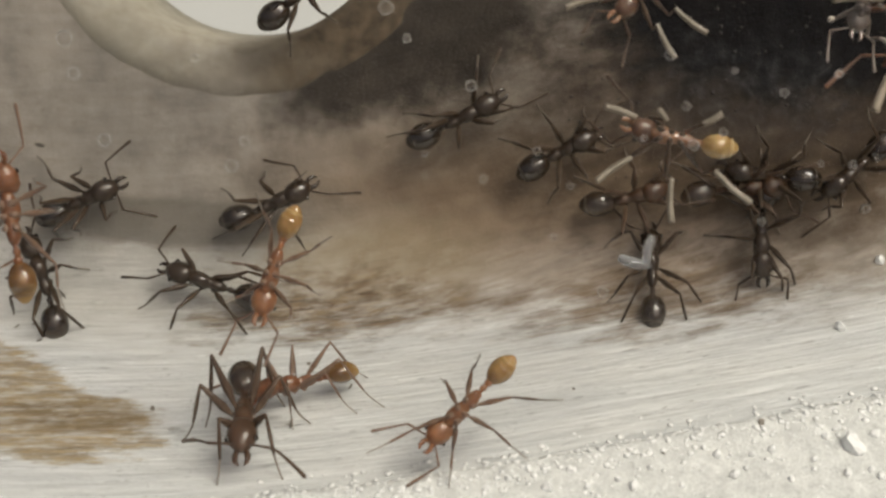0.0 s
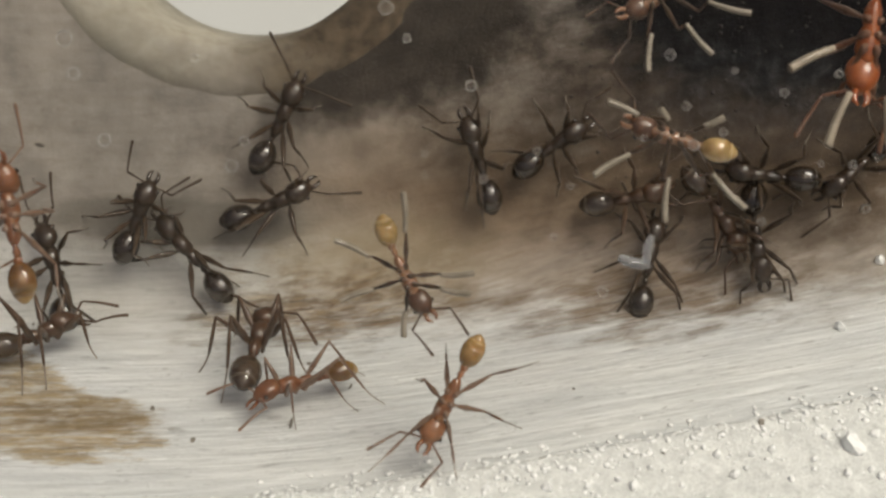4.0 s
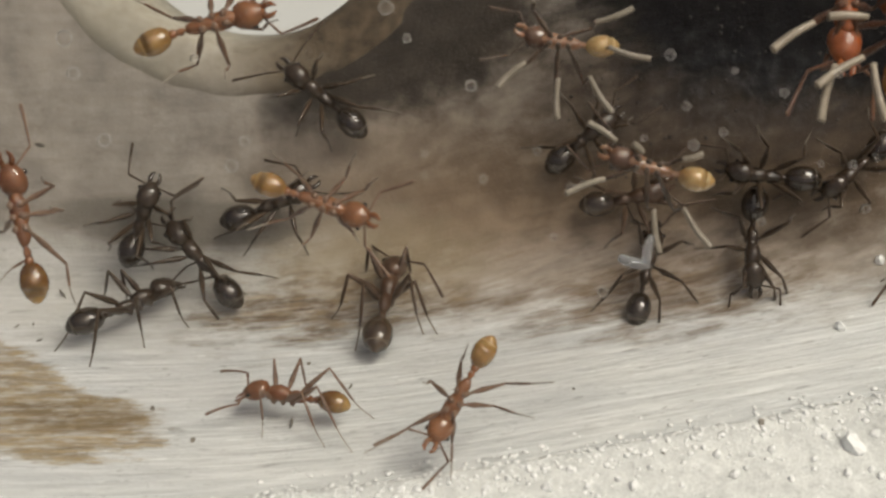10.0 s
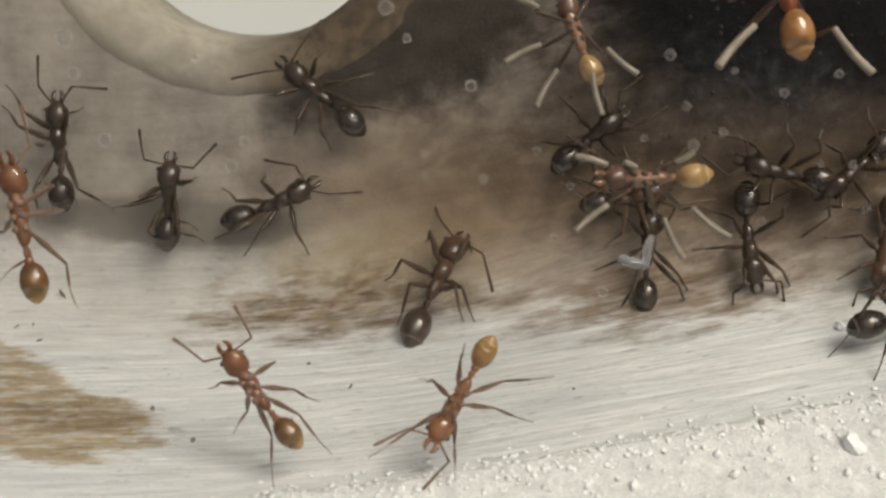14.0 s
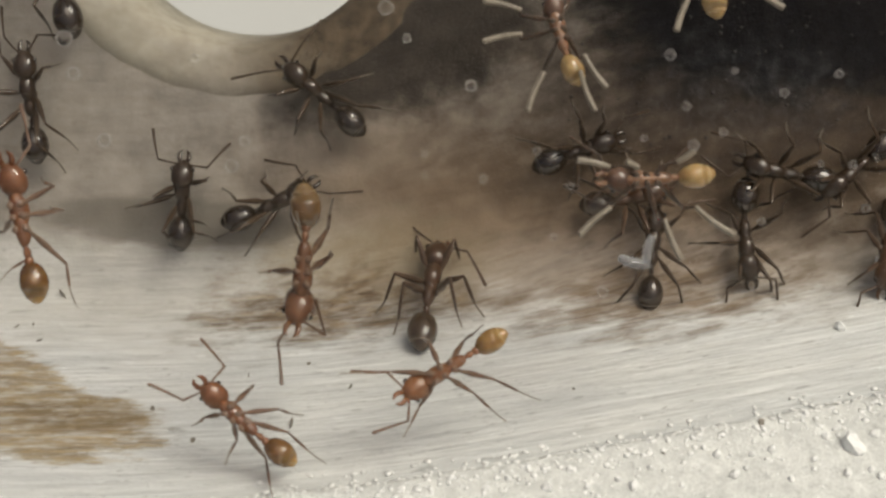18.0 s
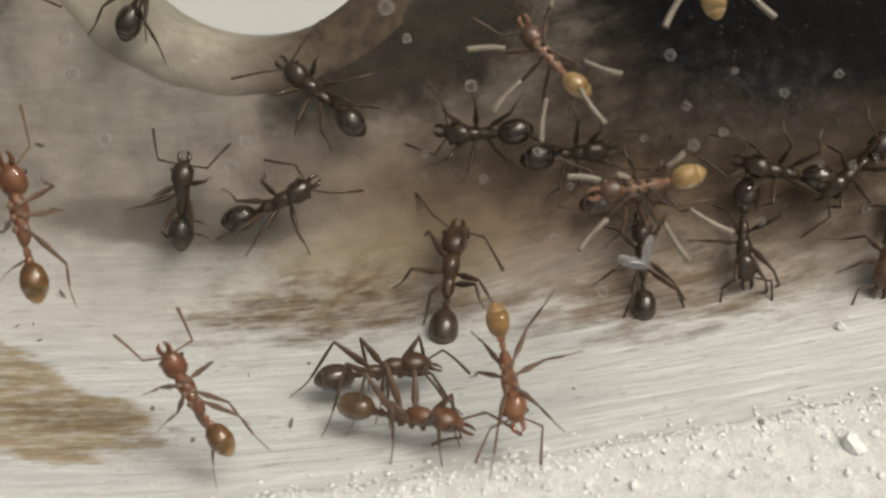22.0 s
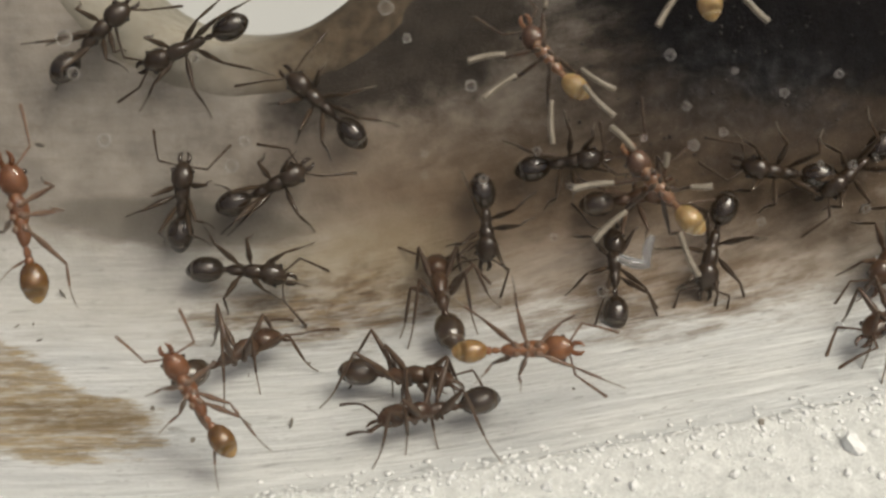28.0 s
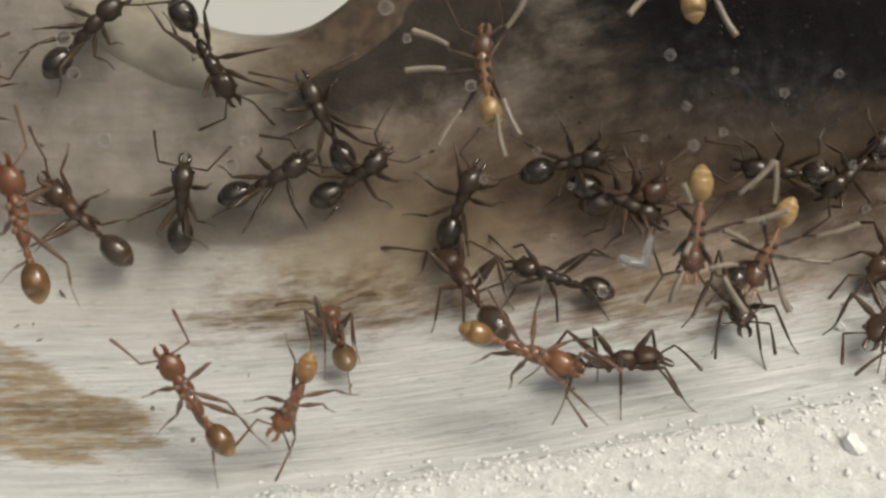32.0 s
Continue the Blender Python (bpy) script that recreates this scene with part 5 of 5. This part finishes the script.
    crawl(ant_at, floor=[(0, -5.44, 5.42, 23), (0.5, -4.76, 5.55, 22), (1, -3.75, 5.75, 20), (2, -1.88, 7.04, 35), (32, -1.88, 7.04, 35)])
    crawl(ant_au, floor=[(0, -12.48, 7.91, -95), (15.5, -12.48, 7.91, -95), (16.5, -12.83, 6.13, 72), (17, -12.97, 5.76, 74), (18, -14.86, 5.91, 123), (18.5, -11.56, 6.03, 58), (19, -9.47, 5.82, 68), (20, -9.01, 7.50, 71), (32, -9.01, 7.50, 71)])
    crawl(ant_z, pane=[(0, -13.92, 9.40, 100), (6, -13.93, 9.40, 100), (9, -13.75, 9.43, 104), (10, -13.62, 9.38, 102), (27.5, -13.62, 9.38, 102), (32, -13.65, 9.35, 104)])
    crawl(ant_cc, floor=[(0, -21.91, -4.91, 5), (2, -20.85, -4.91, 5), (3, -16.19, -4.15, 29), (3.5, -14.91, -4.58, 19), (5.5, -15.79, -3.84, 66), (6, -16.61, -3.86, 105), (7, -17.94, -4.06, 112), (9, -21.08, -5.17, 111), (32, -21.08, -5.17, 111)])
    crawl(ant_aa, floor=[(1.5, -15.50, -7.11, 142), (2, -19.94, -4.49, 140), (3.5, -22.91, -4.75, -177), (32, -22.91, -4.75, -177)], pane=[(0, -5.48, 7.76, -108), (0.5, -8.72, 5.54, -120), (1, -11.85, 2.93, 179)])
    crawl(ant_ab, floor=[(0, -22.92, 2.21, -1), (1, -22.92, 2.21, -1), (2, -18.27, 2.37, 3), (2.5, -16.28, 2.37, 3), (3, -13.51, 2.62, 6), (3.5, -7.95, 3.00, 1), (5.5, -1.15, 3.42, 169), (6, -1.75, 3.48, 167), (7, -2.89, 3.38, 171), (8, -3.86, 3.47, 160), (9, -4.70, 3.53, 159), (10, -4.82, 3.58, 157), (11, -4.87, 3.61, 157), (25.5, -4.87, 3.61, 157), (27.5, -4.78, 3.46, 155), (29, -4.73, 3.34, 156), (30, -4.52, 3.28, 131), (31, -4.29, 3.14, 128), (32, -4.64, 3.13, 135)])
    crawl(ant_ac, floor=[(0, 0.77, 3.12, 14), (1, 1.72, 3.14, 17), (2, 1.89, 3.21, 19), (3, 1.31, 3.05, 126), (3.5, 1.25, 2.73, 160), (5.5, 1.73, 1.35, 8), (6, 1.82, 1.70, 22), (6.5, 2.54, 2.71, 23), (7, 3.37, 3.23, 33), (8, 5.06, 4.32, 34), (9, 6.08, 6.01, 63), (10, 6.40, 7.05, 82), (32, 6.40, 7.05, 82)])
    crawl(ant_ad, floor=[(0, 4.73, 2.49, 15), (1, 4.91, 2.62, 11), (3, 4.40, 2.61, 18), (6, 4.66, 2.65, 20), (12, 5.86, 2.79, 23), (17, 5.61, 2.59, 15), (20, 5.20, 2.40, 3), (25, 5.03, 2.49, 3), (28, 4.88, 2.26, 5), (32, 5.04, 2.25, 7)])
    crawl(ant_ae, floor=[(0, 7.36, 6.97, -165), (19.5, 7.36, 6.97, -165), (20.3, 5.39, 5.07, -150), (21, 3.22, 3.03, -177), (22, 1.41, 2.81, 180), (23, 1.52, 2.89, -177), (24, 1.77, 2.64, -175), (25, 0.78, 2.22, -164), (27.5, 1.48, 1.08, -66), (28, 1.71, 0.90, -84), (28.5, 1.16, 1.19, -137), (29, 0.03, 1.74, -179), (30, -0.46, 1.74, 176), (30.5, 0.31, 1.59, 113), (31, 0.76, 1.55, 56), (32, 0.72, 1.49, 51)])
    crawl(ant_af, floor=[(0, 2.98, 7.21, -137), (28, 2.98, 7.21, -137), (29.3, 0.10, 4.55, -147), (30, -1.82, 3.23, -108), (30.5, -2.06, 2.97, 1), (31, -2.74, 2.83, 13), (32, -3.33, 1.99, 20)])
    crawl(ant_ag, pane=[(0, 7.39, 12.04, 167), (6, 7.41, 12.01, 162), (8, 7.50, 11.68, 164), (9, 7.34, 11.33, 172), (10, 6.66, 11.07, 164), (11, 6.76, 10.96, 175), (13, 6.56, 10.73, -178), (21, 6.65, 10.70, -177), (22, 6.38, 10.46, -169), (23, 5.34, 9.69, -172), (24, 5.72, 9.87, -161), (25, 6.28, 10.28, -168), (27.5, 6.62, 10.37, 134), (28, 6.92, 10.48, 131), (29, 7.01, 10.08, 140), (30, 7.37, 9.47, -172), (31, 7.69, 9.23, -135), (32, 8.17, 9.05, -96)])
    crawl(ant_ah, pane=[(0, 6.40, 16.89, -126), (3, 6.40, 16.89, -126), (5.5, 7.77, 16.16, 180), (6, 7.45, 15.66, -178), (7, 6.68, 15.42, 178), (8, 5.85, 15.27, -170), (9, 5.60, 14.94, -178), (10, 3.80, 15.08, 170), (11, 5.50, 15.64, 143), (12, 5.64, 15.62, 118), (13, 5.44, 15.69, 107), (14, 4.26, 15.38, 109), (17, 3.72, 15.35, 103), (18, 3.74, 15.40, 105), (20, 3.49, 14.88, 119), (21, 3.37, 14.63, 131), (27.5, 3.37, 14.59, 129), (28, 3.37, 14.59, 129), (29, 2.60, 14.39, 115), (30, 1.33, 14.44, 98), (31, 1.36, 14.10, 95), (32, 1.33, 14.10, 96)])
    crawl(ant_ai, pane=[(0, 15.6, 16.4, -112), (1, 14.3, 15.6, -105), (3, 13.75, 15.6, -98), (6, 14.2, 15.2, -98), (8, 14.2, 15.3, -98), (9, 13.2, 16.0, -92), (10, 13.1, 16.5, -90), (11, 13.1, 16.5, -92), (12, 13.0, 16.8, -90), (13, 12.5, 18.6, -100), (14, 12.2, 21.0, -103), (32, 12.2, 21.0, -103)])
    crawl(ant_aj, pane=[(0, 17.62, 15.21, 82), (9, 17.62, 15.21, 82), (10, 14.81, 15.66, 91), (11, 13.71, 14.92, 101), (12, 13.58, 15.11, 99), (13, 11.69, 16.20, 107), (14, 11.02, 17.04, 107), (15, 9.69, 20.34, 105), (32, 9.69, 20.34, 105)])
    crawl(ant_ak, pane=[(0, 14.15, 21.67, -99), (30, 14.15, 20.96, -99), (31, 12.09, 14.41, -119), (31.5, 11.56, 11.91, -110), (32, 10.40, 8.37, -115)])
    crawl(ant_ao, pane=[(0, 10.11, 21.69, -103), (14.5, 10.11, 21.69, -103), (16.5, 8.42, 17.98, 102), (24, 8.41, 17.93, 101), (28, 8.31, 17.89, 100), (32, 7.83, 17.84, 98)])
    crawl(ant_al, floor=[(0, 7.46, 1.53, 8), (32, 7.46, 1.53, 8)])
    crawl(ant_am, floor=[(0, 12.51, 1.96, 176), (12, 12.51, 1.96, 176), (13, 13.18, 2.03, 173), (32, 13.12, 2.04, 177)])
    crawl(ant_an, floor=[(0, 15.99, 2.04, -157), (32, 15.99, 2.04, -157)])


motions()
